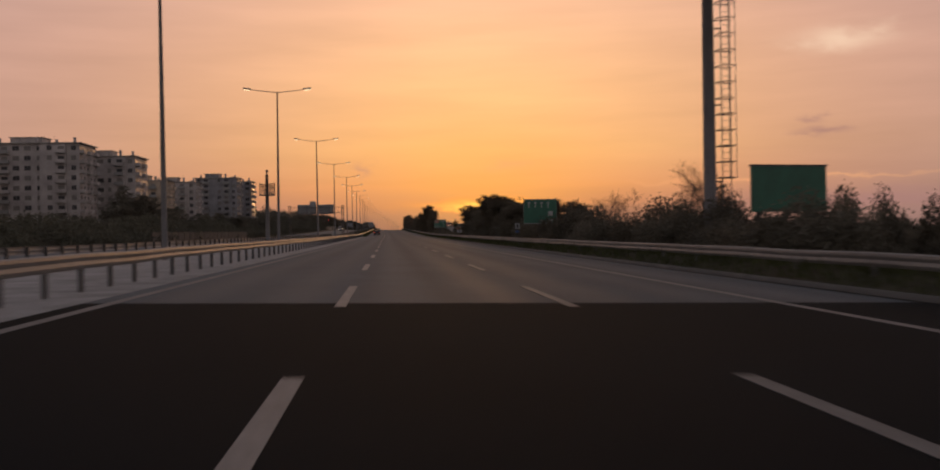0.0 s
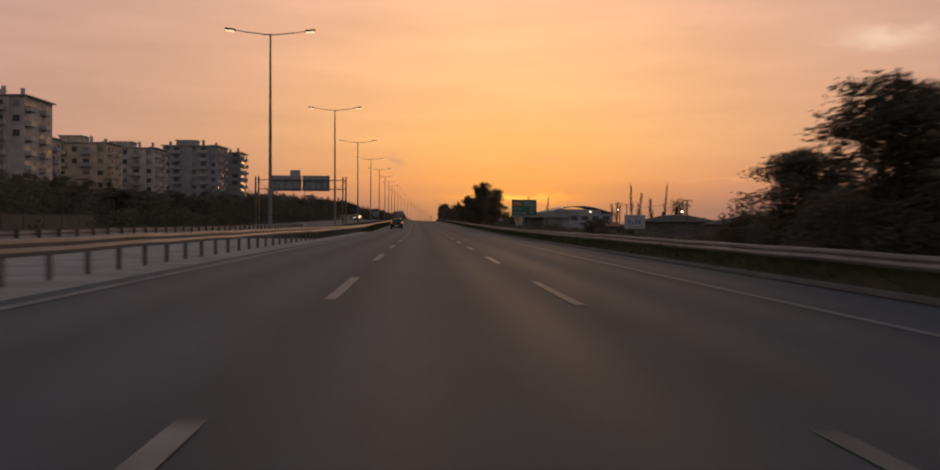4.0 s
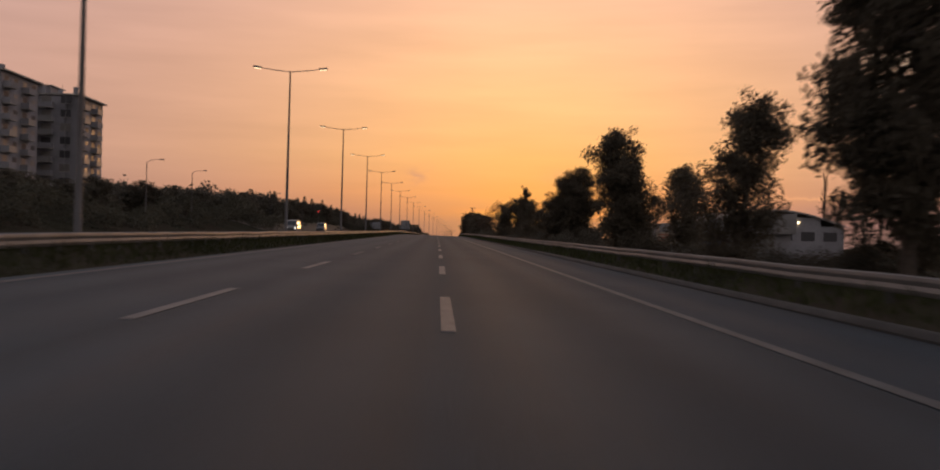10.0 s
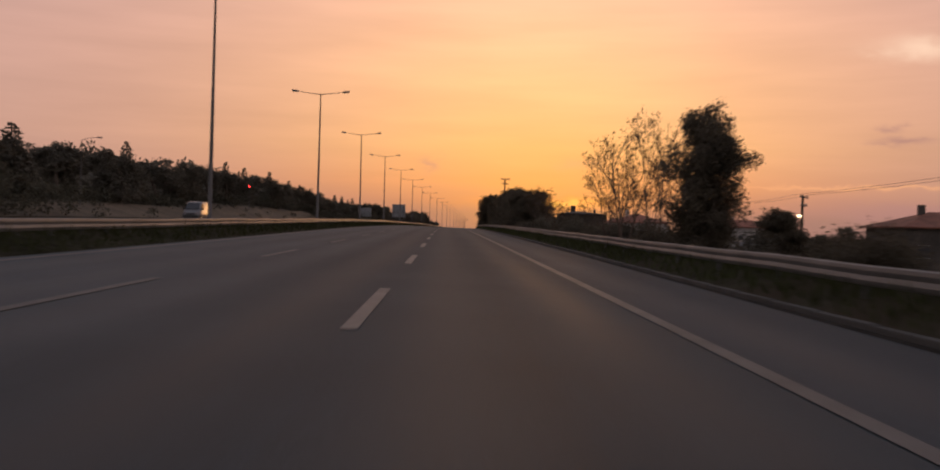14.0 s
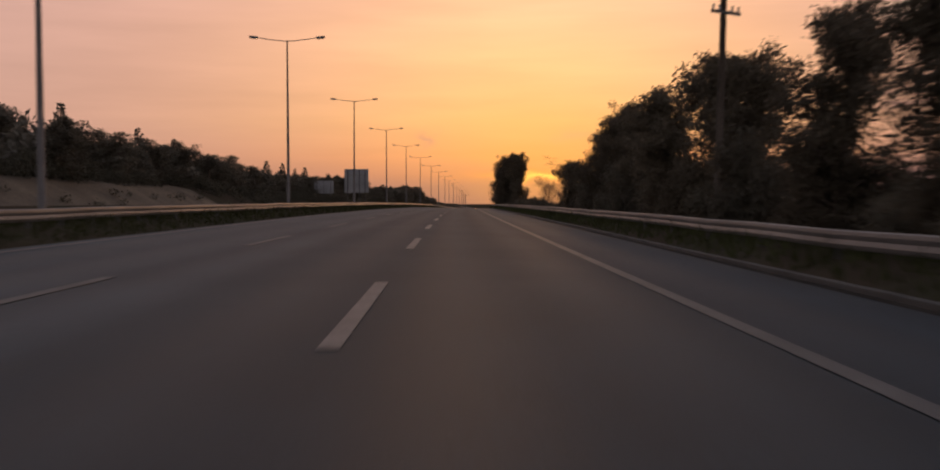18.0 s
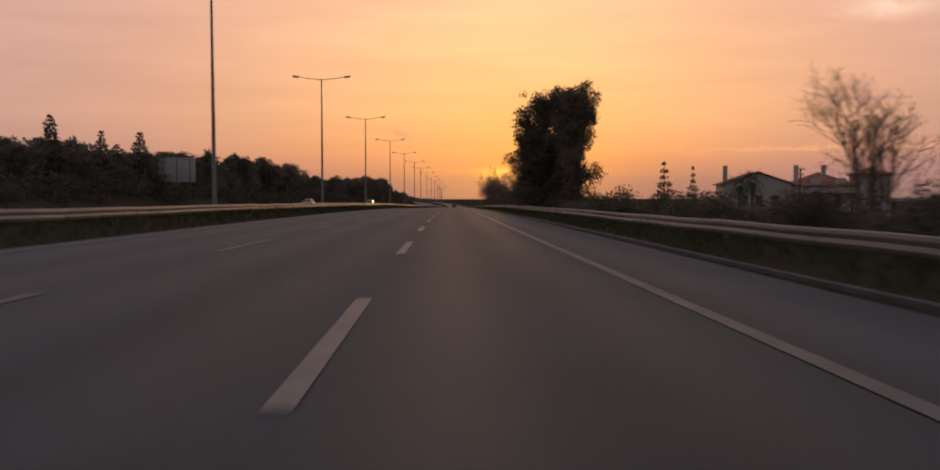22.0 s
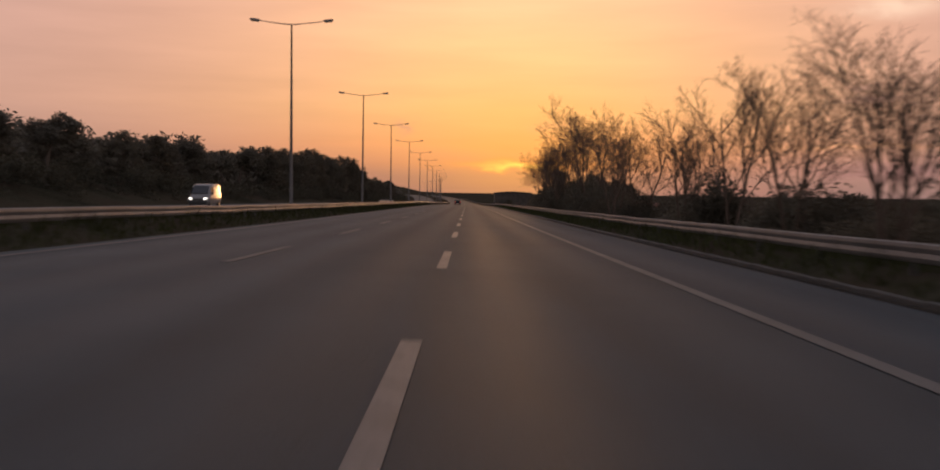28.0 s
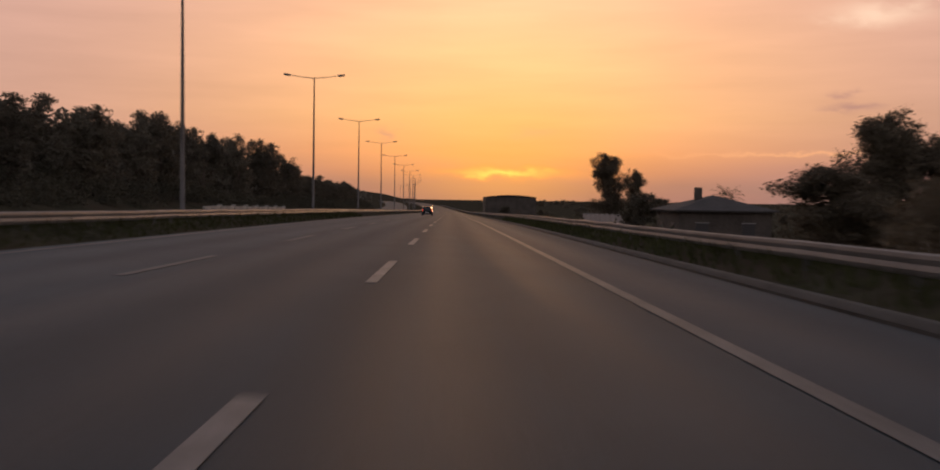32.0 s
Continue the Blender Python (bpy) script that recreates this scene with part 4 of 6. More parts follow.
RIDGE = ((200, 3.8), (232, 5.4), (300, 6.2), (340, 6.0), (370, 6.8), (420, 7.0), (460, 8.0), (500, 8.5), (540, 8.8), (600, 10.0), (650, 11.0), (700, 11.0), (735, 10.2), (750, 8.6), (800, 8.6), (830, 9.6), (850, 11.0), (885, 12.4), (920, 11.8), (945, 10.0),
         (1000, 10.0), (1016, 9.0), (1050, 11.6), (1085, 13.2), (1110, 15.0), (1170, 17.0), (1200, 17.0), (1235, 14.6), (1280, 12.0), (1600, 12.0))


def ridge(y):
    """Height of the wood's skyline over the road's line, for its front row."""
    for (a0, h0), (a1, h1) in zip(RIDGE, RIDGE[1:]):
        if y <= a1:
            return h0 + (h1 - h0) * max(0.0, (y - a0) / (a1 - a0))
    return RIDGE[-1][1]


for i in range(175):
    f = rng.uniform(size=4)
    y = 214 + 1240 * (i + 0.6 * f[0]) / 175
    x = -44.5 - 4.0 * f[1]
    k = 0 if f[3] < 0.62 else (1 if f[3] < 0.8 or not 480 < y < 835 else 2)
    plant(FOREST[k], x, y, ridge(y) * (0.84 + 0.18 * f[2]) + (0.8 if k == 2 else 0.0), (6.5 + 2.5 * f[2]) * (0.55 if k == 2 else 1.0), 10, 6 if k != 2 else 4)
for i in range(60):
    f = rng.uniform(size=4)
    y = 480 + 900 * (i + f[0]) / 60
    plant(FOREST[i % 2], -52 - 24 * f[1], y, ridge(y) * (0.86 + 0.14 * f[2]), 8 + 2.5 * f[2], 10, 6)
for x, y, top, w, k in ((-45.5, 556, 10.4, 3.6, 2), (-46, 614, 11.4, 3.4, 2), (-46, 630, 11.2, 3.4, 2), (-46, 656, 11.8, 3.8, 2), (-46, 681, 11.0, 3.4, 2), (-46, 697, 10.6, 3.2, 2), (-45.5, 760, 10.2, 3.6, 2), (-45.5, 777, 10.4, 3.4, 2), (-45.5, 792, 9.8, 2.8, 2), (-46, 808, 10.8, 4.0, 2), (-46, 841, 10.6, 3.4, 1),
                        (-52, 186, 9.0, 9, 0), (-58, 196, 11.0, 8, 2), (-56, 205, 9.5, 8, 0), (-62, 250, 8.0, 9, 0), (-66, 275, 8.5, 9, 0), (-70, 300, 9.0, 10, 0), (-74, 325, 9.0, 9, 0), (-72, 350, 8.0, 9, 0), (-70, 380, 8.5, 9, 0), (-66, 410, 8.0, 9, 0), (-80, 290, 10.0, 9, 0), (-50, 165, 6.5, 8, 0)):
    plant(FOREST[k], x, y, top, w, 10, 6 if k != 2 else 4)
for p in FOREST:
    drop_pattern(p)
for p in BUSHES:
    drop_pattern(p)


def thicket(name, label, n, y_range, x_range, height, r_range, leaves, leaf, mat):
    """Joined undergrowth: overlapping clumps of leaves over the ground, with an uneven top."""
    cs, rs = [], []
    for i in range(n):
        f = rng.uniform(size=4)
        y = y_range[0] + (y_range[1] - y_range[0]) * (i + f[0]) / n
        x = x_range[0] + (x_range[1] - x_range[0]) * f[1]
        q = at(x, y)
        r = r_range[0] + (r_range[1] - r_range[0]) * f[2]
        top = height(x, y) * (0.75 + 0.25 * math.sin(y * 0.13 + x * 0.3)) * (0.7 + 0.3 * math.sin(y * 0.041))
        cs.append((q.x, q.y, ground(x, y) + max(0.3, top * f[3] ** 0.7)))
        rs.append(r)
    tagged(leaf_cloud(name, cs, rs, [int(leaves * r * r) for r in rs], leaf, mat, None, droop=0.1), label, "bushes", kind="stuff")


thicket("scrub", "dense dark scrub along the far side of the opposite carriageway", 720, (60, 520), (-37.5, -48), lambda x, y: 2.5 + 3.2 * smooth(210, 300, y), (0.9, 1.7), 95, 0.165, SCRUBM)
thicket("scrub", "dark scrub at the edge of the wood above the dry bank", 330, (505, 700), (-43.5, -47), lambda x, y: 2.2, (0.8, 1.6), 95, 0.16, SCRUBM)
thicket("scrub", "low round shrubs strewn over the dry bank", 34, (505, 700), (-38, -43), lambda x, y: 0.8, (0.5, 1.0), 90, 0.16, SCRUBM)
thicket("scrub", "dense dark scrub below the wooded slope", 900, (700, 1500), (-39.5, -46), lambda x, y: 3.2, (0.9, 1.8), 90, 0.17, SCRUBM)
thicket("woods", "dark wooded slope seen as one mass behind the first trees", 1500, (500, 1750), (-46, -88), lambda x, y: 0.62 * ridge(y) - 1.5, (1.8, 3.2), 13, 0.6, PINE)



# ---- materials of buildings, signs and vehicles ----
RENDER_W = material("white_render", (0.37, 0.335, 0.315), 0.85, grain=0.08, scale=3, stains=0.22, stain_scale=0.25, bump=0.15, bump_scale=20)
RENDER_G = material("grey_render", (0.235, 0.23, 0.24), 0.85, grain=0.08, scale=3, stains=0.2, stain_scale=0.25, bump=0.15, bump_scale=20)
RENDER_B = material("beige_render", (0.40, 0.32, 0.24), 0.85, grain=0.1, scale=3, stains=0.22, stain_scale=0.3, bump=0.15, bump_scale=20)
VILLA_W = material("whitewashed_render", (0.27, 0.25, 0.235), 0.8, grain=0.06, scale=3, stains=0.15, stain_scale=0.3, bump=0.12, bump_scale=20)
# even dark wall colour; the houses' backlit shade is put into it
DARK_WALL = material("dark_render", (0.075, 0.064, 0.055), 0.9, grain=0.15, scale=4, stains=0.3, stain_scale=0.5, bump=0.2)
CONCRETE = material("stained_concrete", (0.28, 0.265, 0.24), 0.9, grain=0.15, scale=5, stains=0.35, stain_scale=0.5, bump=0.3, bump_scale=18)
TILE_R = material("red_roof_tile", (0.20, 0.075, 0.045), 0.8, grain=0.2, scale=6, stains=0.3, stain_scale=0.6, bump=0.3, bump_scale=12, vary=0.15)
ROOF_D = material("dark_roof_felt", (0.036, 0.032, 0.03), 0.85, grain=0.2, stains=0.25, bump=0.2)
SHEET = material("corrugated_sheet", (0.19, 0.185, 0.18), 0.45, 0.4, grain=0.1, stains=0.25, stain_scale=0.4, bump=0.1)
PANE = material("window_glass", (0.05, 0.048, 0.05), 0.45, spec=0.3, grain=0, stains=0, bump=0)
CURTAIN = material("curtained_window", (0.17, 0.155, 0.14), 0.3, grain=0.1, stains=0.2, bump=0)
LIT_PANE = material("lit_room_window", (0.5, 0.35, 0.2), 0.4, emit=(1.0, 0.6, 0.28), strength=1.1, bump=0)
FRAME_W = material("white_window_frame", (0.24, 0.235, 0.225), 0.5, grain=0.05, stains=0.1, bump=0)
SIGN_G = material("motorway_sign_green", (0.012, 0.085, 0.052), 0.45, grain=0.08, scale=3, stains=0.18, stain_scale=0.7, bump=0.03)
SIGN_W = material("sign_white", (0.27, 0.27, 0.265), 0.45, grain=0.05, stains=0.1, bump=0)
SIGN_RED = material("sign_red_brown", (0.33, 0.055, 0.02), 0.45, grain=0.05, stains=0.12, bump=0)
SIGN_BACK = material("sign_back_aluminium", (0.235, 0.24, 0.25), 0.5, 0.1, grain=0.06, scale=2, stains=0.18, stain_scale=0.5, bump=0.05)
DARK_STEEL = material("dark_steel", (0.075, 0.072, 0.07), 0.55, 0.5, grain=0.15, stains=0.2)
BLUE = material("faded_blue_print", (0.06, 0.10, 0.22), 0.5, grain=0.1, bump=0)
WOODPOLE = material("creosoted_wood", (0.07, 0.055, 0.042), 0.9, grain=0.3, scale=10, bump=0.4, bump_scale=30)
PALM = leaf_material("palm_fronds", (0.04, 0.05, 0.025), 0.2)
GLOW = material("street_light_glow", (1, 0.85, 0.6), 0.3, emit=(1.0, 0.75, 0.42), strength=6.0, bump=0)
RED_LIGHT = material("red_signal", (0.5, 0.02, 0.02), 0.3, emit=(1.0, 0.03, 0.03), strength=6.0, bump=0)
BLACK_PAINT = material("black_car_paint", (0.006, 0.006, 0.007), 0.14, spec=0.4, grain=0.05, stains=0.1, bump=0)
WHITE_PAINT = material("white_car_paint", (0.22, 0.215, 0.21), 0.25, grain=0.04, stains=0.08, bump=0)
SILVER_PAINT = material("silver_car_paint", (0.17, 0.168, 0.17), 0.35, 0.3, grain=0.04, stains=0.08, bump=0)
RUBBER = material("tyre_rubber", (0.016, 0.016, 0.016), 0.8, bump=0.1)
ALLOY = material("alloy_rim", (0.22, 0.22, 0.22), 0.35, 0.8, grain=0.1, bump=0)
CAR_GLASS = material("tinted_car_glass", (0.01, 0.011, 0.012), 0.05, spec=0.9, grain=0, stains=0, bump=0)
TAIL = material("lit_tail_lamp", (0.35, 0.01, 0.01), 0.2, emit=(1.0, 0.04, 0.02), strength=0.22, bump=0)
TAIL_HOT = material("tail_lamp_bulb", (0.5, 0.05, 0.02), 0.2, emit=(1.0, 0.16, 0.04), strength=1.6, bump=0)
TAIL_CLEAR = material("clear_lamp_glass", (0.25, 0.2, 0.19), 0.15, bump=0)
HEADL = material("lit_headlamp", (1, 1, 1), 0.2, emit=(1.0, 0.93, 0.82), strength=2.2, bump=0)
CHROME = material("chrome", (0.6, 0.6, 0.6), 0.15, 1.0, grain=0.03, stains=0.05, bump=0)
PLATE = material("plate_white", (0.55, 0.55, 0.53), 0.5, grain=0.03, stains=0.05, bump=0)


def text_part(body, size, x, z, y, mat, parent, align="LEFT"):
    """Letters standing upright on a board that faces -y."""
    cu = bpy.data.curves.new("lettering", "FONT")
    cu.body, cu.size, cu.align_x, cu.extrude = body, size, align, 0.003
    cu.resolution_u = 3
    tmp = new("lettering", cu)
    me = bpy.data.meshes.new_from_object(tmp.evaluated_get(bpy.context.evaluated_depsgraph_get()))
    bpy.data.objects.remove(tmp)
    me.materials.clear()
    me.materials.append(mat)
    ob = new("lettering", me)
    ob.parent = parent
    ob.matrix_basis = pose(x, y, z, 90, 0, 0)
    return ob


def bar(x0, x1, z0, z1, y, mat, parent, name="printed_bar"):
    return part(name, box(x0, x1, y - 0.004, y, z0, z1), mat, parent)


# ---- direction signs beside the hard shoulder ----
def direction_sign(x0, x1, y, z0, z1, label, post_x):
    """A green board; local x runs to the right along it, local z up from the ground."""
    g = ground(post_x, y)
    p = at(post_x, y)
    e = thing("direction_sign", label, "road sign", m=pose(p.x, p.y, g, 0, 0, heading(y)))
    dz = p.z - g
    a, b, c, d = x0 - post_x, x1 - post_x, z0 + dz, z1 + dz
    part("post", tube([(0, 0.09, -0.3), (0, 0.09, d - 0.15)], [0.11, 0.11], 10), DARK_STEEL, e)
    part("panel", box(a, b, -0.02, 0.02, c, d, 0.006), SIGN_G, e)
    for q in ((a, b, d - 0.05, d), (a, b, c, c + 0.05), (a, a + 0.05, c + 0.05, d - 0.05), (b - 0.05, b, c + 0.05, d - 0.05)):
        part("border", box(q[0] + 0.03, q[1] - 0.03, -0.026, -0.021, q[2] + 0.0, q[3] - 0.0), SIGN_W, e)
    for z in (c + 0.35, d - 0.35):
        part("back_rail", box(a + 0.1, b - 0.1, 0.02, 0.06, z - 0.03, z + 0.03), POSTM, e)
    return e, a, b, c, d


e, a, b, c, d = direction_sign(4.3, 7.2, 234, 1.93, 3.87, "green motorway direction sign with white place names on a steel post", 5.7)
bar(a + 0.17, a + 1.2, d - 0.72, d - 0.22, -0.022, SIGN_RED, e, "route_plate")
bar(a + 0.28, a + 0.48, d - 0.58, d - 0.36, -0.027, SIGN_W, e)
bar(a + 0.58, a + 0.80, d - 0.58, d - 0.36, -0.027, SIGN_W, e)
bar(a + 0.88, a + 1.08, d - 0.58, d - 0.36, -0.027, SIGN_W, e)
for q in ((a + 1.4, b - 0.17, d - 0.26, d - 0.22), (a + 1.4, b - 0.17, d - 0.72, d - 0.68), (a + 1.4, a + 1.44, d - 0.68, d - 0.26), (b - 0.21, b - 0.17, d - 0.68, d - 0.26)):
    bar(*q, -0.022, SIGN_W, e, "plate_border")
for k in range(5):
    bar(a + 1.55 + 0.22 * k, a + 1.68 + 0.22 * k, d - 0.58, d - 0.36, -0.022, SIGN_W, e)
text_part("Urla", 0.47, a + 0.26, d - 1.18, -0.022, SIGN_W, e)
text_part("23", 0.47, b - 0.28, d - 1.18, -0.022, SIGN_W, e, "RIGHT")
text_part("\u00c7e\u015fme", 0.47, a + 0.26, d - 1.72, -0.022, SIGN_W, e)
text_part("71", 0.47, b - 0.28, d - 1.72, -0.022, SIGN_W, e, "RIGHT")

e, a, b, c, d = direction_sign(4.85, 7.7, 83, 1.75, 3.85, "green motorway lane sign with white arrows and plates", 6.2)
for k in range(4):
    x = a + 0.45 + 0.55 * k
    bar(x - 0.04, x + 0.04, d - 0.75, d - 0.25, -0.022, SIGN_W, e, "arrow_shaft")
    bar(x - 0.12, x + 0.12, d - 0.36, d - 0.28, -0.0225, SIGN_W, e, "arrow_head")
bar(b - 0.75, b - 0.35, c + 0.65, c + 1.05, -0.022, SIGN_W, e, "symbol_plate")
bar(a + 1.4, a + 1.7, c + 0.2, c + 0.34, -0.022, SIGN_W, e)
bar(b - 0.7, b - 0.4, c + 0.2, c + 0.34, -0.022, SIGN_W, e)

# big dark board near the start
p = at(10.4, 45)
e = thing("roadside_billboard", "large dark green billboard on steel legs among bushes", "billboard", m=pose(p.x, 45, ground(12, 46), 0, 0, 12))
dz = p.z - ground(12, 46)
part("panel", box(0, 4.1, -0.08, 0.08, 1.9 + dz, 4.05 + dz, 0.01), SIGN_G, e)
part("frame", box(-0.06, 4.16, -0.1, 0.1, 4.052 + dz, 4.15 + dz), DARK_STEEL, e)
for k in range(3):
    part("leg", box(0.4 + 1.5 * k, 0.55 + 1.5 * k, 0.085, 0.27, -0.3, 3.9 + dz), DARK_STEEL, e)

# speed plate on a thin post
p = at(5.1, 89)
g = ground(5.1, 89)
e = thing("speed_sign", "small square white plate on a thin grey post", "road sign", m=pose(p.x, 89, g))
part("post", tube([(0, 0.03, -0.2), (0, 0.03, p.z - g + 1.9)], [0.03, 0.03], 8), POSTM, e)
part("plate", box(-0.22, 0.22, -0.012, 0.012, p.z - g + 1.35, p.z - g + 1.85, 0.004), SIGN_W, e)
part("symbol", box(-0.1, 0.1, -0.018, -0.013, p.z - g + 1.45, p.z - g + 1.75), DARK_STEEL, e)
part("lower_plate", box(-0.2, 0.2, -0.012, 0.012, p.z - g + 1.0, p.z - g + 1.2, 0.004), BLUE, e)

# white printed board on posts in a field
p = at(20.7, 249)
g = ground(21, 249)
e = thing("field_board", "white printed board on wooden posts in a field", "billboard", m=pose(p.x, 249, g, 0, 0, -4))
dz = p.z - g
for k in (0.3, 2.4):
    part("post", box(k - 0.06, k + 0.06, 0.03, 0.15, -0.3, dz + 2.1), WOODPOLE, e)
part("panel", box(0, 2.75, -0.02, 0.025, dz + 0.4, dz + 2.25, 0.006), SIGN_W, e)
for q in ((0.7, 2.2, 1.9, 2.0), (0.5, 2.4, 0.62, 0.72)):
    part("printed_bar", box(q[0], q[1], -0.026, -0.021, dz + q[2], dz + q[3]), BLUE, e)
for k in range(4):
    part("printed_bar", box(0.5 + 0.45 * k, 0.8 + 0.45 * k, -0.026, -0.021, dz + 1.05, dz + (1.6 if k != 1 else 1.35)), BLUE, e)


# ---- masts, gantry, sign backs ----
p = at(8.4, 45)
g = ground(8.4, 45)
e = thing("telecom_mast", "tall grey steel mast with a caged climbing ladder", "mast", m=pose(p.x, 45, g))
part("shaft", tube([(0, 0, -0.3), (0, 0, 8), (0, 0, 20)], [0.31, 0.28, 0.22], 16), LAMPM, e)
part("foundation", box(-0.6, 0.6, -0.6, 0.6, -0.5, 0.25, 0.03), CONCRETE, e)
lad = part("ladder", tube([(0.62, 0, 2.5), (0.62, 0, 19.8)], [0.024, 0.024], 6), DARK_STEEL, e)
part("ladder_rail", tube([(1.04, 0, 2.5), (1.04, 0, 19.8)], [0.024, 0.024], 6), DARK_STEEL, e)
for k in range(57):
    part("rung", tube([(0.62, 0, 2.7 + 0.3 * k), (1.04, 0, 2.7 + 0.3 * k)], [0.011, 0.011], 5), DARK_STEEL, e)
for k in range(21):
    z = 4.2 + 0.75 * k
    part("cage_hoop", tube([(0.84 + 0.44 * math.cos(t), -0.02 - 0.44 * math.sin(t), z) for t in [math.pi * (i / 10) for i in range(11)]] + [(0.40, 0.36, z), (1.28, 0.36, z)], [0.024] * 13, 5), DARK_STEEL, e)
for x in (0.5, 0.84, 1.2):
    part("cage_strap", tube([(x, -0.44 if x == 0.84 else -0.32, 4.2), (x, -0.44 if x == 0.84 else -0.32, 19.2)], [0.016, 0.016], 5), DARK_STEEL, e)
for z in (4.0, 7.6, 11.2, 14.8):
    part("bracket", box(0.28, 0.62, -0.03, 0.03, z, z + 0.06), DARK_STEEL, e)

p = at(-17.35, 88)
g = ground(-17.35, 88)
e = thing("camera_tower", "grey traffic sensor column with a mesh service platform", "mast", m=pose(p.x, 88, g, 0, 0, 8))
part("column", tube([(0, 0, -0.2), (0, 0, 3), (0, 0, 6.4)], [0.20, 0.17, 0.13], 14), LAMPM, e)
part("sensor_neck", tube([(0, 0, 6.4), (0, 0, 6.7)], [0.06, 0.06], 8), DARK_STEEL, e)
part("sensor", box(-0.10, 0.12, -0.12, 0.12, 6.62, 6.84, 0.03), DARK_STEEL, e)
pf = part("platform", box(-0.68, 0.68, -0.6, 0.6, 4.55, 4.63), DARK_STEEL, e)
for s in (-0.66, 0.66):
    part("platform_rail", tube([(s, -0.58, 4.6), (s, -0.58, 5.65), (s, 0.58, 5.65), (s, 0.58, 4.6)], [0.02] * 4, 5), DARK_STEEL, e)
for k in range(19):
    x = -0.62 + 1.24 * k / 18
    part("mesh_bar", tube([(x * 1.06, -0.58, 4.62), (x * 1.06, -0.58, 5.55)], [0.012, 0.012], 4), DARK_STEEL, e)
    part("mesh_bar", tube([(x * 1.06, 0.58, 4.62), (x * 1.06, 0.58, 5.55)], [0.012, 0.012], 4), DARK_STEEL, e)
for y in (-0.58, 0.58):
    part("platform_rail", tube([(-0.66, y, 5.6), (-0.1, y, 5.52), (0.66, y, 5.66)], [0.02] * 3, 5), DARK_STEEL, e)

p = at(-20.2, 306.5)
e = thing("sign_gantry", "steel lattice sign gantry over the opposite carriageway", "gantry", m=pose(p.x, 306.5, p.z))
for x in (0.0, -16.3):
    for dx in (-0.3, 0.3):
        part("leg", box(x + dx - 0.09, x + dx + 0.09, -0.35, -0.17, -0.3, 9.2), POSTM, e)
        part("leg", box(x + dx - 0.09, x + dx + 0.09, 0.17, 0.35, -0.3, 9.2), POSTM, e)
    for k in range(11):
        z = 0.4 + 0.8 * k
        part("leg_brace", tube([(x - 0.3, -0.26, z), (x + 0.3, -0.26, z + 0.75)] if k % 2 else [(x + 0.3, -0.26, z), (x - 0.3, -0.26, z + 0.75)], [0.03, 0.03], 5), POSTM, e)
for z in (6.85, 8.55):
    for y in (-0.3, 0.3):
        part("chord", box(-16.2, 0.2, y - 0.06, y + 0.06, z - 0.06, z + 0.06), POSTM, e)
for k in range(12):
    x = -16 + 1.36 * k
    part("truss_brace", tube([(x, -0.3, 6.9), (x + 1.3, -0.3, 8.5)] if k % 2 else [(x, -0.3, 8.5), (x + 1.3, -0.3, 6.9)], [0.03, 0.03], 5), POSTM, e)
for k, (x0, x1) in enumerate(((-7.9, -2.8), (-13.9, -8.1))):
    pn = part("sign_panel", box(x0, x1, 0.42, 0.50, 6.5, 9.45, 0.01), SIGN_BACK, e, "grey aluminium back of a sign panel")
    for i in range(5):
        x = x0 + 0.3 + (x1 - x0 - 0.6) * i / 4
        part("stiffener", box(x - 0.04, x + 0.04, 0.35, 0.418, 6.5, 9.45), POSTM, pn)
    for i in range(18):
        z = 6.6 + 0.16 * i
        part("lamella", box(x0 + 0.02, x1 - 0.02, 0.405, 0.4185, z, z + 0.02), POSTM, pn)
part("exit_panel", box(-10.2, -8.3, 0.44, 0.5, 9.46, 10.45, 0.01), SIGN_BACK, e, "small exit plate seen from behind")


def sign_back(x0, x1, y, z0, z1, legs, label, gx_):
    p = at(x0, y)
    g = ground(gx_, y)
    e = thing("sign_board", label, "road sign", m=pose(p.x, y, g, 0, 0, heading(y)))
    dz, w = p.z - g, x1 - x0
    part("panel", box(0, w, 0, 0.06, z0 + dz, z1 + dz, 0.008), SIGN_BACK, e)
    for k in range(legs):
        x = w * (0.14 + 0.72 * k / (legs - 1))
        part("leg", box(x - 0.05, x + 0.05, -0.11, -0.003, -0.3, z1 + dz - 0.1), POSTM, e)
    n = int((z1 - z0) / 0.3)
    for i in range(1, n):
        z = z0 + dz + (z1 - z0) * i / n
        part("seam", box(0.02, w - 0.02, -0.003, 0.0, z - 0.008, z + 0.008), POSTM, e)
    return e


sign_back(-20.1, -16.5, 695, 2.4, 5.95, 4, "grey aluminium back of a motorway sign standing on four legs", -18)
sign_back(-43.5, -38.4, 808, 3.9, 7.3, 3, "grey back of a sign board beside the trees", -41)

p = at(-42, 617)
e = thing("traffic_signal", "slim mast with one red warning light", "signal", m=pose(p.x, 617, ground(-42, 617)))
dz = p.z - ground(-42, 617) - 0.7
part("mast", tube([(0, 0, -0.2), (0, 0, dz + 7.9)], [0.07, 0.05], 8), LAMPM, e)
part("housing", box(-0.2, 0.2, -0.12, 0.12, dz + 7.3, dz + 7.95, 0.03), DARK_STEEL, e)
part("light", box(-0.12, 0.12, -0.16, -0.121, dz + 7.5, dz + 7.75, 0.03), RED_LIGHT, e, "glowing red lens")

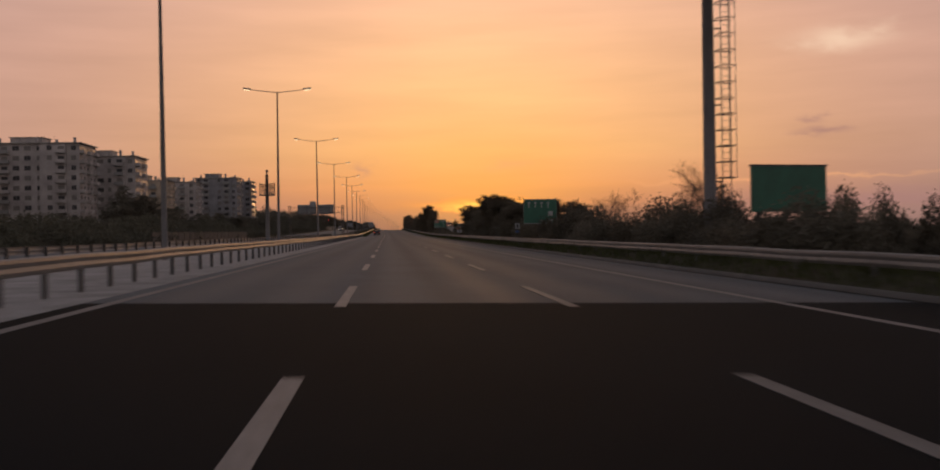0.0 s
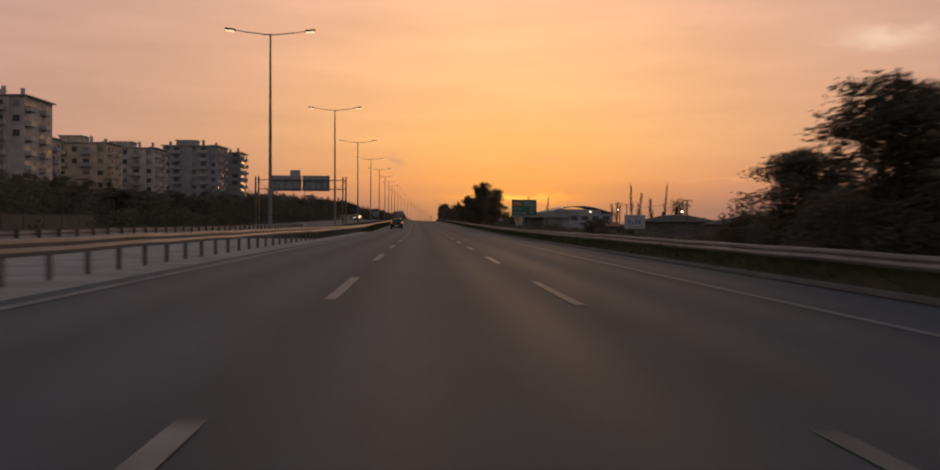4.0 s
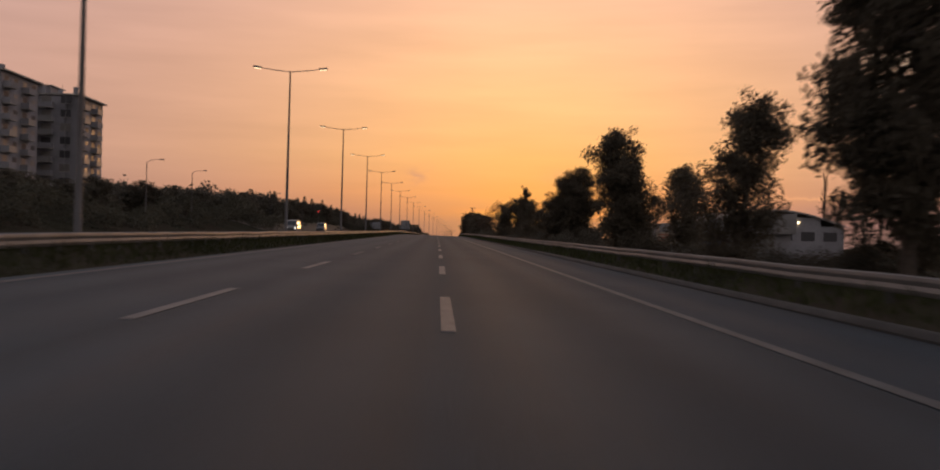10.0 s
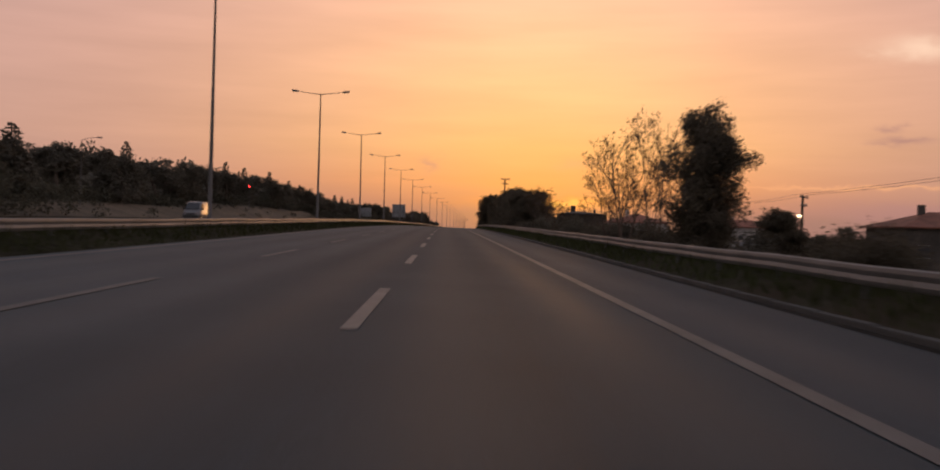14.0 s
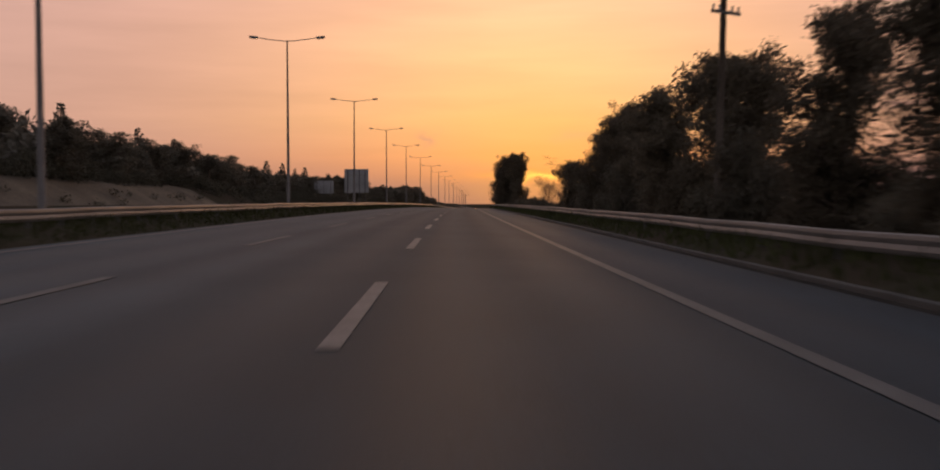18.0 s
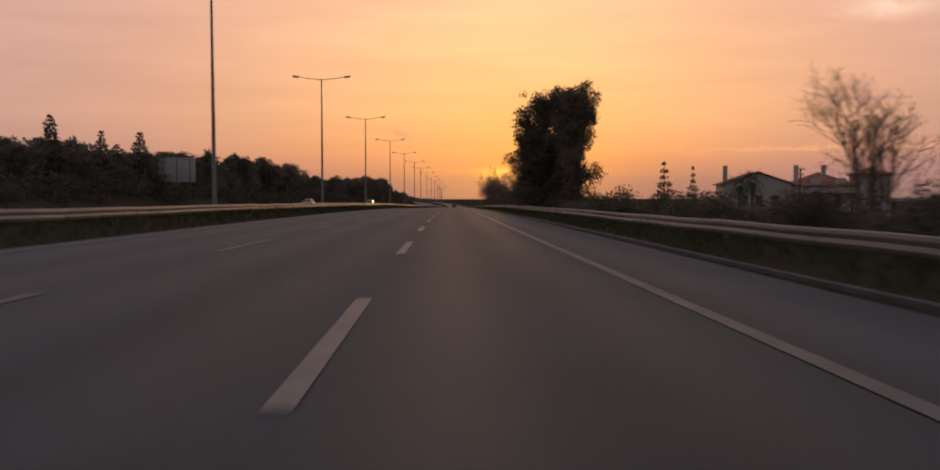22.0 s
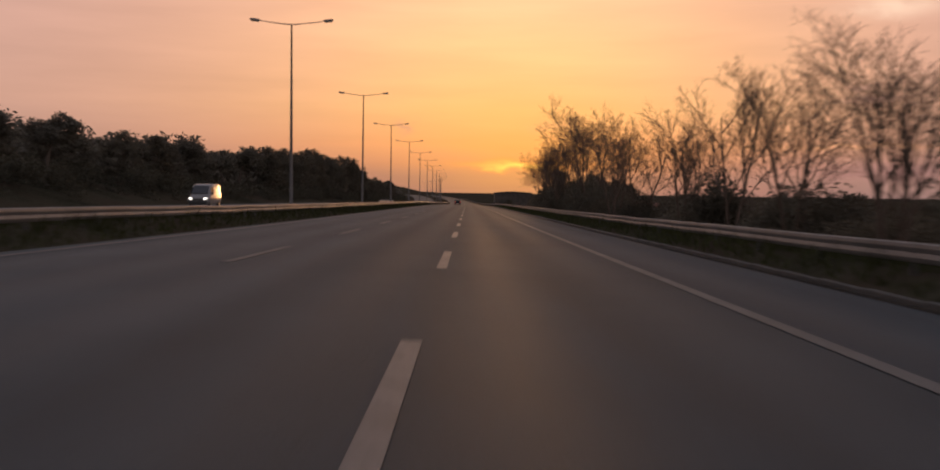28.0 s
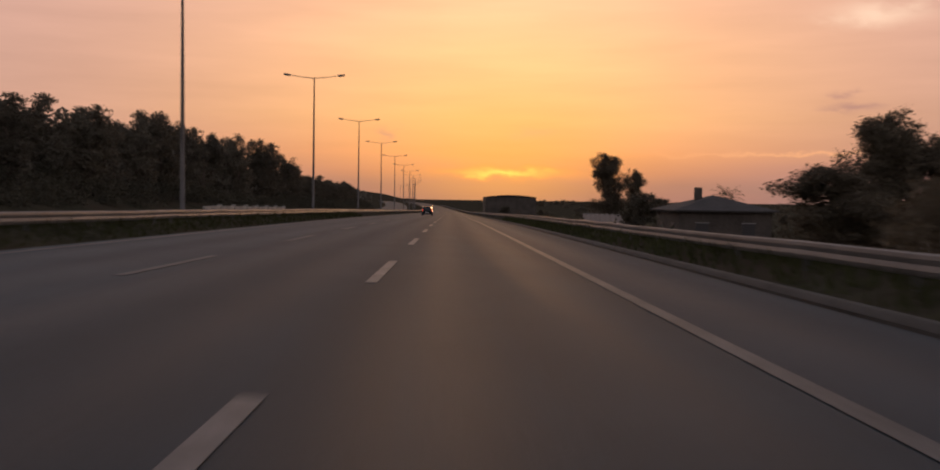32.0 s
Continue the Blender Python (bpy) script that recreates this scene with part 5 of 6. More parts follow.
p = at(-262, 946)
e = thing("lattice_tower", "distant steel lattice transmitter tower on a hill", "tower", m=pose(p.x, 946, ground(-262, 946)))
for sx in (-1, 1):
    for sy in (-1, 1):
        part("tower_leg", tube([(sx * 2.2, sy * 2.2, -1), (sx * 1.1, sy * 1.1, 48)], [0.22, 0.14], 5), DARK_STEEL, e)
for k in range(16):
    z0_, z1_ = 3 * k, 3 * k + 3
    w0, w1 = 2.2 - 1.1 * z0_ / 48, 2.2 - 1.1 * z1_ / 48
    part("brace", tube([(-w0, -w0, z0_), (w1, -w1, z1_)], [0.1, 0.1], 4), DARK_STEEL, e)
    part("brace", tube([(w0, -w0, z0_), (-w1, -w1, z1_)], [0.1, 0.1], 4), DARK_STEEL, e)


def side_lamp(x, y, top, arm):
    g = ground(x, y)
    p = at(x, y)
    e = thing("side_road_lamp", "slim single-arm lamp post of the side road", "street lamp", "side road lamps", m=pose(p.x, y, g))
    h = top + p.z - g
    part("mast", tube([(0, 0, -0.2), (0, 0, h - 0.4)], [0.09, 0.05], 8), LAMPM, e)
    part("arm", tube([(0, 0, h - 0.42), (arm * 0.6, 0, h - 0.08), (arm * 1.7, 0, h)], [0.04, 0.035, 0.03], 6), LAMPM, e)
    part("lamp_head", box(arm * 1.95 - 0.3, arm * 1.95 + 0.3, -0.12, 0.12, h - 0.06, h + 0.08, 0.03), HEADM, e)


for x, y, top in ((-42, 433, 9.6), (-42, 457, 9.6), (-42, 531, 8.9), (-44, 380, 9.4), (-43, 590, 9.0)):
    side_lamp(x, y, top, 1)


# ---- utility poles ----
def utility_pole(x, y, top, lamp=True, arms=2):
    g = ground(x, y)
    p = at(x, y)
    h = top + p.z - g
    e = thing("utility_pole", "wooden utility pole with cross-arms" + (" and a glowing lamp" if lamp else ""), "utility pole", m=pose(p.x, y, g, 0.6, 1.2, 20 + x % 30))
    part("pole", tube([(0, 0, -0.3), (0, 0, h)], [0.14, 0.10], 9), WOODPOLE, e)
    for k in range(arms):
        z = h - 0.15 - 0.7 * k
        part("cross_arm", box(-0.8 + 0.2 * k, 0.8 - 0.2 * k, -0.16, -0.085, z - 0.05, z + 0.05), DARK_STEEL, e)
        for s in (-0.7, -0.35, 0.35, 0.7):
            part("insulator", tube([(s * (1 - 0.25 * k), -0.12, z + 0.05), (s * (1 - 0.25 * k), -0.12, z + 0.22)], [0.035, 0.045], 6), CONCRETE, e)
    if lamp:
        part("lamp_arm", tube([(0, 0, h - 1.9), (-0.5, -0.1, h - 1.75), (-0.85, -0.15, h - 1.7)], [0.025] * 3, 6), DARK_STEEL, e)
        part("lamp", box(-1.1, -0.8, -0.27, -0.05, h - 1.82, h - 1.68, 0.03), GLOW, e, "glowing street light")


for x, y, top, lamp in ((32.3, 261, 4.5, True), (47, 378, 5.6, True), (28, 425, 8.0, True), (34, 573, 5.8, False), (27.6, 690.8, 5.7, True), (20.4, 713.3, 5.0, False), (27.2, 507.6, 3.9, True), (44, 800, 5.5, False), (60, 430, 6, False), (52, 620, 5.5, True), (5.9, 580, 8.0, False)):
    utility_pole(x, y, top, lamp)


# ---- apartment blocks ----
def apartment(x0, x1, y0, depth, top, wall, label, storeys, balcony_side=True, pent=True, lit=()):
    """A block seen from its near end and its road side; x0 and x1 are road offsets, top is over the road's line."""
    g = ground((x0 + x1) / 2, y0) - 0.3
    p = at(x0, y0)
    w, h = x1 - x0, top - (g - rise(y0))
    r = random.Random(int(y0))
    e = thing("apartment_building", label, "building", "apartment blocks", m=pose(p.x, y0, g, 0, 0, heading(y0)))
    part("wall", box(0, w, 0, depth, 0, h), wall, e)
    bay0, bay1 = w * 0.58, w * 0.86            # a bay that stands proud of the near end
    part("bay", box(bay0, bay1, -1.1, -0.003, 2.6, h - 0.4), wall, e)
    part("cornice", box(-0.6, w + 0.7, -0.7, depth + 0.6, h + 0.003, h + 0.28), CONCRETE, e)
    if pent:
        part("roof_house", box(w * 0.2, w * 0.55, depth * 0.25, depth * 0.7, h + 0.283, h + 2.2), wall, e)
        part("roof_slab", box(w * 0.2 - 0.4, w * 0.55 + 0.4, depth * 0.25 - 0.4, depth * 0.7 + 0.4, h + 2.203, h + 2.4), CONCRETE, e)
        for i in range(5):
            x = w * (0.08 + 0.2 * i + 0.05 * r.random())
            part("chimney", box(x, x + 0.7, depth * 0.15, depth * 0.15 + 0.7, h + 0.283, h + 1.2 + 1.2 * r.random()), wall, e)
        part("water_tank", tube([(w * 0.8, depth * 0.5, h + 0.7), (w * 0.8 + 1.4, depth * 0.5, h + 0.7)], [0.42, 0.42], 10), SHEET, e)
        part("aerial", tube([(w * 0.65, depth * 0.4, h + 0.2), (w * 0.65, depth * 0.4, h + 3.0)], [0.05, 0.03], 5), DARK_STEEL, e)
    sh = h / storeys
    k = 0
    nx, ny = max(4, int(w / 3.1)), max(3, int(depth / 3.4))
    wide = [r.choice((0.5, 0.65, 0.7, 0.95)) for _ in range(nx)]
    blank = r.randrange(nx)
    for s in range(storeys):
        z = s * sh + 0.9
        for i in range(nx):                     # near end wall
            x = w * (i + 0.5) / nx
            k += 1
            y = -1.1 if bay0 - 0.3 < x < bay1 + 0.3 else 0.0
            pane = LIT_PANE if k in lit else (CURTAIN if r.random() < 0.45 else PANE)
            if balcony_side and i in (1, nx - 2):
                b = part("balcony", box(x - 1.5, x + 1.5, y - 1.25, y - 0.02, z - 0.95, z - 0.80), CONCRETE, e)
                part("railing", box(x - 1.5, x + 1.5, y - 1.25, y - 1.17, z - 0.80, z + 0.15), r.choice((wall, wall, FRAME_W)), b)
                part("railing", box(x + 1.42, x + 1.5, y - 1.17, y - 0.02, z - 0.80, z + 0.15), wall, b)
                part("balcony_door", box(x - 0.9, x + 0.9, y - 0.03, y + 0.05, z - 0.75, z + 1.25), pane, e)
            elif i == blank or r.random() < 0.12:
                continue
            else:
                a_ = wide[i]
                wn = part("window", box(x - a_, x + a_, y - 0.02, y + 0.06, z + 0.05, z + 1.4), pane, e)
                part("window_sill", box(x - a_ - 0.07, x + a_ + 0.07, y - 0.08, y - 0.021, z - 0.05, z + 0.05), CONCRETE, wn)
                part("window_frame", box(x - 0.03, x + 0.03, y - 0.05, y - 0.021, z + 0.05, z + 1.4), FRAME_W, wn)
        for i in range(ny):                     # road side
            y = depth * (i + 0.5) / ny
            if i % 2 == 0:
                b = part("balcony", box(w + 0.02, w + 1.35, y - 1.5, y + 1.5, z - 0.95, z - 0.80), CONCRETE, e)
                part("railing", box(w + 1.27, w + 1.35, y - 1.5, y + 1.5, z - 0.80, z + 0.15), r.choice((FRAME_W, wall, wall)), b)
                part("railing", box(w + 0.02, w + 1.27, y - 1.5, y - 1.42, z - 0.80, z + 0.15), wall, b)
            part("window", box(w - 0.05, w + 0.02, y - 0.8, y + 0.8, z - 0.3, z + 1.2), CURTAIN if r.random() < 0.4 else PANE, e)
    return e


apartment(-126, -99, 305, 17, 29, RENDER_W, "eight-storey white apartment block with balconies and a flat roof", 8)
apartment(-108, -89, 331, 16, 26.7, RENDER_W, "white apartment block with stained walls and roof huts", 7)
apartment(-118, -101, 372, 14, 21.5, RENDER_W, "white five-storey apartment block", 5)
apartment(-112, -94, 402, 14, 22.0, RENDER_B, "low beige apartment block with rows of windows", 5)
apartment(-107, -88.5, 432, 14, 22.6, RENDER_W, "white apartment block beside the grey towers", 6)
apartment(-95, -76, 467, 15, 25.9, RENDER_G, "dark grey apartment tower with pale balcony corners", 8)
apartment(-87, -72.5, 492, 14, 25.2, RENDER_G, "grey apartment tower with stacked balconies", 8)
apartment(-140, -116, 265, 17, 30, RENDER_W, "white apartment block with flat roof", 8)


# ---- houses on the low land ----
def hip_roof(bm, x0, x1, y0, y1, z, h, over=0.5, ridge=0.5):
    x0, x1, y0, y1 = x0 - over, x1 + over, y0 - over, y1 + over
    w, d = x1 - x0, y1 - y0
    if w > d:
        r = [(x0 + d * ridge, (y0 + y1) / 2), (x1 - d * ridge, (y0 + y1) / 2)]
    else:
        r = [((x0 + x1) / 2, y0 + w * ridge), ((x0 + x1) / 2, y1 - w * ridge)]
    vs = [bm.verts.new((x, y, z)) for x, y in ((x0, y0), (x1, y0), (x1, y1), (x0, y1))]
    lo = [bm.verts.new((v.co.x, v.co.y, z - 0.14)) for v in vs]
    t = [bm.verts.new((*q, z + h)) for q in r]
    for i in range(4):
        bm.faces.new((lo[i], lo[(i + 1) % 4], vs[(i + 1) % 4], vs[i]))
    bm.faces.new(lo[::-1])
    if w > d:
        for f in ((vs[0], vs[1], t[1], t[0]), (vs[1], vs[2], t[1]), (vs[2], vs[3], t[0], t[1]), (vs[3], vs[0], t[0])):
            bm.faces.new(f)
    else:
        for f in ((vs[0], vs[1], t[0]), (vs[1], vs[2], t[1], t[0]), (vs[2], vs[3], t[1]), (vs[3], vs[0], t[0], t[1])):
            bm.faces.new(f)


def house(x0, x1, y0, depth, eaves, roof_h, wall, roof, label, chimneys=1, turn=0, storeys=1, stack=0.3):
    g = ground((x0 + x1) / 2, y0 + depth / 2) - 0.1
    p = at(x0, y0)
    dz = p.z - g
    w, ez = x1 - x0, eaves + dz
    e = thing("house", label, "house", "houses below the motorway", m=pose(p.x, y0, g, 0, 0, heading(y0) + turn))
    part("wall", box(0, w, 0, depth, 0, ez - 0.15), wall, e)
    b = bmesh.new()
    hip_roof(b, 0, w, 0, depth, ez, roof_h)
    part("roof", b, roof, e)
    for i in range(chimneys):
        x = w * (stack + 0.35 * i)
        part("chimney", box(x, x + 0.6, depth * 0.45, depth * 0.45 + 0.6, ez + roof_h * 0.5, ez + roof_h + 0.7, 0.02), wall, e)
    for s in range(storeys):
        z = ez * (s + 0.35) / storeys
        for i in range(max(2, int(w / 3.2))):
            x = w * (i + 0.5) / max(2, int(w / 3.2))
            wn = part("window", box(x - 0.55, x + 0.55, -0.03, 0.04, z, z + 1.15), PANE, e)
            part("window_frame", box(x - 0.62, x + 0.62, -0.07, -0.031, z - 0.08, z), FRAME_W, wn)
            part("window_frame", box(x - 0.62, x + 0.62, -0.07, -0.031, z + 1.15, z + 1.23), FRAME_W, wn)
        for i in range(max(1, int(depth / 4))):
            y = depth * (i + 0.5) / max(1, int(depth / 4))
            part("window", box(-0.03, 0.04, y - 0.55, y + 0.55, z, z + 1.15), PANE, e)
    return e


house(40, 55, 318, 10, 1.1, 1.4, DARK_WALL, ROOF_D, "low dark house with a wide hipped roof", 1)
house(45, 62, 284, 10, 0.9, 1.5, DARK_WALL, ROOF_D, "low dark-walled house with a wide dark hipped roof", 1)
house(38.5, 46, 366, 8, -0.3, 1.3, DARK_WALL, TILE_R, "low house with a red tiled hipped roof", 1)
house(42, 53, 520, 9, 1.6, 1.6, DARK_WALL, TILE_R, "small house with red roof tiles and a chimney", 2)
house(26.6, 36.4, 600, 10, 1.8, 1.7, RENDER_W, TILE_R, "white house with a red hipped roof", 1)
house(12.3, 17.2, 553, 7, 2.4, 0.4, DARK_WALL, ROOF_D, "square unfinished concrete house with a flat roof", 1)
house(28.5, 39.6, 699, 11, 4.7, 0.7, DARK_WALL, ROOF_D, "large dark two-storey house with a low roof and chimney", 1, storeys=2, stack=0.72)
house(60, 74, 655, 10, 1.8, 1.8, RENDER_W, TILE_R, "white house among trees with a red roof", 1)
# seen against the light: its shade is in the dark wall colour
house(17, 25, 1058, 9, 1.2, 1.3, DARK_WALL, ROOF_D, "dark-walled house with a low roof beside the motorway", 1)
house(29, 36, 1044, 8, 0.6, 1.0, RENDER_W, TILE_R, "small white outbuilding with a red roof", 0)
house(62, 75, 900, 10, 1.5, 1.8, RENDER_W, TILE_R, "white house with a red roof beyond bare trees", 1)

# the white villa
vg = ground(45, 812) - 0.1
vp = at(35.5, 806)
e = thing("villa", "large white villa with red tiled roofs and a tower", "house", "houses below the motorway", m=pose(vp.x, 806, vg, 0, 0, -10))
vz = vp.z - vg + 1.3
part("wall", box(0, 9, 0, 10, 0, vz + 2.2), VILLA_W, e)
part("wall", box(9.0, 22, 1.5, 10, 0, vz + 1.9), VILLA_W, e)
part("tower", box(18.2, 22.5, 0.8, 6, 0, vz + 3.4), VILLA_W, e)
def prism(x0, x1, y0, y1, z, h, over):
    """A low gable across x, from y0 to y1, with a thickness given by over."""
    bm_ = bmesh.new()
    xm = (x0 + x1) / 2
    pr = [(x0, z), (x1, z), (xm, z + h)] if not over else [(x0 - 0.5, z - 0.12), (x0 - 0.5, z + 0.05), (xm, z + h + 0.25), (x1 + 0.5, z + 0.05), (x1 + 0.5, z - 0.12), (xm, z + h + 0.08)]
    a0 = [bm_.verts.new((x, y0, zz)) for x, zz in pr]
    a1 = [bm_.verts.new((x, y1, zz)) for x, zz in pr]
    bm_.faces.new(a0)
    bm_.faces.new(a1[::-1])
    for i_ in range(len(pr)):
        j_ = (i_ + 1) % len(pr)
        bm_.faces.new((a0[i_], a1[i_], a1[j_], a0[j_]))
    bmesh.ops.recalc_face_normals(bm_, faces=bm_.faces)
    return bm_


part("gable", prism(0, 9, 0.0, 10, vz + 2.203, 1.5, False), VILLA_W, e)
part("gable_roof", prism(0, 9, -0.4, 10.4, vz + 2.2, 1.5, True), TILE_R, e)
b = bmesh.new()
hip_roof(b, 9.6, 18, 1.5, 10, vz + 2.05, 1.9)
part("roof", b, TILE_R, e)
b = bmesh.new()
hip_roof(b, 18.2, 22.5, 0.8, 6, vz + 3.55, 1.0)
part("tower_roof", b, TILE_R, e)
for x in (0.3, 10.2, 14.0):
    part("chimney", box(x, x + 0.6, 4, 4.6, vz + 2.2, vz + 4.9, 0.03), VILLA_W, e)
for x in (12.0, 15.4):
    part("dormer", box(x, x + 1.3, 1.3, 3.5, vz + 2.1, vz + 3.0, 0.03), VILLA_W, e)
for x in (2.2, 4.2, 6.4, 15.2, 19.8):
    wn = part("window", box(x, x + 1.0, (-0.05 if x < 9 else (1.45 if x < 18 else 0.75)), 0.9 + (0.0 if x < 9 else 0.7), vz - 0.9, vz + 0.6), PANE, e)
    yy = -0.09 if x < 9 else (1.41 if x < 18 else 0.71)
    part("window_frame", box(x - 0.1, x + 1.1, yy, yy + 0.035, vz + 0.6, vz + 0.7), FRAME_W, wn)
part("porch_roof", box(9.0, 18, -1.4, 1.5, vz + 0.9, vz + 1.05), VILLA_W, e)
for k in range(5):
    part("column", tube([(9.6 + 2 * k, -1.2, 0), (9.6 + 2 * k, -1.2, vz + 0.9)], [0.14, 0.12], 10), VILLA_W, e)

# hall with a curved roof, sheds
hp = at(38, 458)
hg = ground(50, 460)
e = thing("hall", "pale hall with a shallow curved metal roof", "building", m=pose(hp.x, 458, hg, 0, 0, 6))
hz = hp.z - hg
part("wall", box(0, 24, 0, 16, 0, hz + 3.2), RENDER_G, e)
b = bmesh.new()
arc = [(-0.6 + 25.2 * i / 16, hz + 3.2 + 2.6 * math.sin(math.pi * i / 16)) for i in range(17)]
u0 = [b.verts.new((x, -0.5, z)) for x, z in arc]
u1 = [b.verts.new((x, 16.5, z)) for x, z in arc]
d0 = [b.verts.new((x, -0.5, max(hz + 3.21, z - 0.3) if 0 < i < 16 else hz + 3.0)) for i, (x, z) in enumerate(arc)]
for i in range(16):
    b.faces.new((u0[i], u0[i + 1], u1[i + 1], u1[i]))
    b.faces.new((d0[i], d0[i + 1], u0[i + 1], u0[i]))
part("roof", b, SHEET, e)
part("gable_wall", box(4, 20, -0.02, 0.2, hz + 3.2, hz + 4.6), RENDER_G, e)
for k in range(6):
    part("window", box(1.5 + 3.8 * k, 3.8 + 3.8 * k, -0.04, 0.02, hz + 0.8, hz + 2.3), PANE, e)
part("lamp", box(15.8, 16.2, -0.3, -0.05, hz + 3.6, hz + 3.9, 0.05), GLOW, e, "glowing wall lamp")

sp = at(25, 431)
sg = ground(30, 432)
e = thing("shop_shed", "pale shop shed with a sloping roof and open front", "building", m=pose(sp.x, 431, sg, 0, 0, -4))
sz = sp.z - sg
part("wall", box(0, 17, 0, 9, 0, sz + 2.6), RENDER_G, e)
part("fascia", box(-0.2, 17.2, -1.6, 0.0, sz + 1.7, sz + 2.5, 0.02), SHEET, e)
b = bmesh.new()
rv = [b.verts.new(q) for q in ((-0.5, -1.0, sz + 2.7), (17.5, -1.0, sz + 4.4), (17.5, 9.5, sz + 4.4), (-0.5, 9.5, sz + 2.7), (-0.5, -1.0, sz + 2.52), (17.5, -1.0, sz + 2.52), (17.5, 9.5, sz + 2.52), (-0.5, 9.5, sz + 2.52))]
for f in ((0, 1, 2, 3), (7, 6, 5, 4), (0, 4, 5, 1), (1, 5, 6, 2), (2, 6, 7, 3), (3, 7, 4, 0)):
    b.faces.new([rv[i] for i in f])
part("roof", b, SHEET, e)
# dark pane on the solid wall stands in for the shaded opening
part("open_front", box(2.5, 8.5, -0.02, 0.03, 0.2, sz + 1.6), PANE, e)
part("shutter", box(9.5, 15, -0.03, 0.03, 0.2, sz + 1.6), SHEET, e)
part("shop_sign", box(-0.6, 1.9, -1.9, -1.8, sz + 0.2, sz + 1.6, 0.01), RENDER_B, e, "beige printed shop board")
for k in range(3):
    part("printed_bar", box(-0.4, 1.6 - 0.3 * k, -1.906, -1.901, sz + 0.5 + 0.35 * k, sz + 0.65 + 0.35 * k), SIGN_RED, e)

p = at(24.5, 418)
e = thing("oval_sign", "white oval shop sign on a post", "sign", m=pose(p.x, 418, ground(24.5, 418)))
dz = p.z - ground(24.5, 418)
part("post", box(0.75, 0.9, 0, 0.12, -0.2, dz + 0.4), FRAME_W, e)
b = bmesh.new()
ring0 = [b.verts.new((1.1 * math.cos(t), -0.03, dz - 0.4 + 0.75 * math.sin(t))) for t in [2 * math.pi * i / 20 for i in range(20)]]
ring1 = [b.verts.new((v.co.x, 0.03, v.co.z)) for v in ring0]
b.faces.new(ring0)
b.faces.new(ring1[::-1])
for i in range(20):
    b.faces.new((ring0[i], ring1[i], ring1[(i + 1) % 20], ring0[(i + 1) % 20]))
part("panel", b, SIGN_W, e)
for k in range(3):
    part("printed_bar", box(-0.6, 0.6, -0.037, -0.031, dz - 0.7 + 0.25 * k, dz - 0.6 + 0.25 * k), BLUE, e)

# works hall far ahead beside the bend
fp = at(9.3, 1303)
fg = ground(14, 1303)
e = thing("works_hall", "large plain grey works hall with a low curved roof", "building", m=pose(fp.x, 1303, fg, 0, 0, -3))
fz = fp.z - fg
part("wall", box(0, 17, 0, 40, 0, fz + 5.6), DARK_WALL, e)
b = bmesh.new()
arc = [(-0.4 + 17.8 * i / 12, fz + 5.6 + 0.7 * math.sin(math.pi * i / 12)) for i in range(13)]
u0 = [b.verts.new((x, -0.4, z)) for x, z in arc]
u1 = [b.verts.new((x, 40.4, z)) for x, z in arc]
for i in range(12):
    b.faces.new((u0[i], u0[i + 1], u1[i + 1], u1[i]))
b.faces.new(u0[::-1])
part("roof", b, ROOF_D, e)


# ---- garden walls, fences ----
def wall_run(x, y0, y1, h, mat, label, name="garden_wall", posts=4.0):
    e = thing(name, label, "wall", kind="structure")
    n = max(1, int((y1 - y0) / posts))
    for k in range(n):
        a_, b_ = y0 + (y1 - y0) * k / n, y0 + (y1 - y0) * (k + 1) / n
        ym = (a_ + b_) / 2
        p_ = at(x, ym)
        o = part("wall_panel", box(-0.1, 0.1, -(b_ - a_) / 2 + 0.16, (b_ - a_) / 2 - 0.16, -0.6, h, 0.01), mat, e)
        o.matrix_basis = pose(p_.x, ym, ground(x, ym), 0, 0, heading(ym))
        o2 = part("wall_pier", box(-0.16, 0.16, -0.155, 0.155, -0.6, h + 0.15, 0.01), mat, e)
        p2 = at(x, b_)
        o2.matrix_basis = pose(p2.x, b_, ground(x, b_), 0, 0, heading(b_))
    return e


wall_run(-37.2, 130, 215, 1.5, DARK_WALL, "stained dark concrete wall along the side road")
wall_run(18, 1090, 1125, 2.6, RENDER_W, "pale slatted fence behind the verge", "fence")
wall_run(15, 1015, 1056, 1.2, RENDER_B, "low reddish garden wall")
wall_run(-21.0, 1050, 1085, 0.95, CONCRETE, "pale concrete barrier on the median", "barrier", 5.0)
wall_run(12.5, 280, 292, 1.0, CONCRETE, "low rough concrete wall in the field")


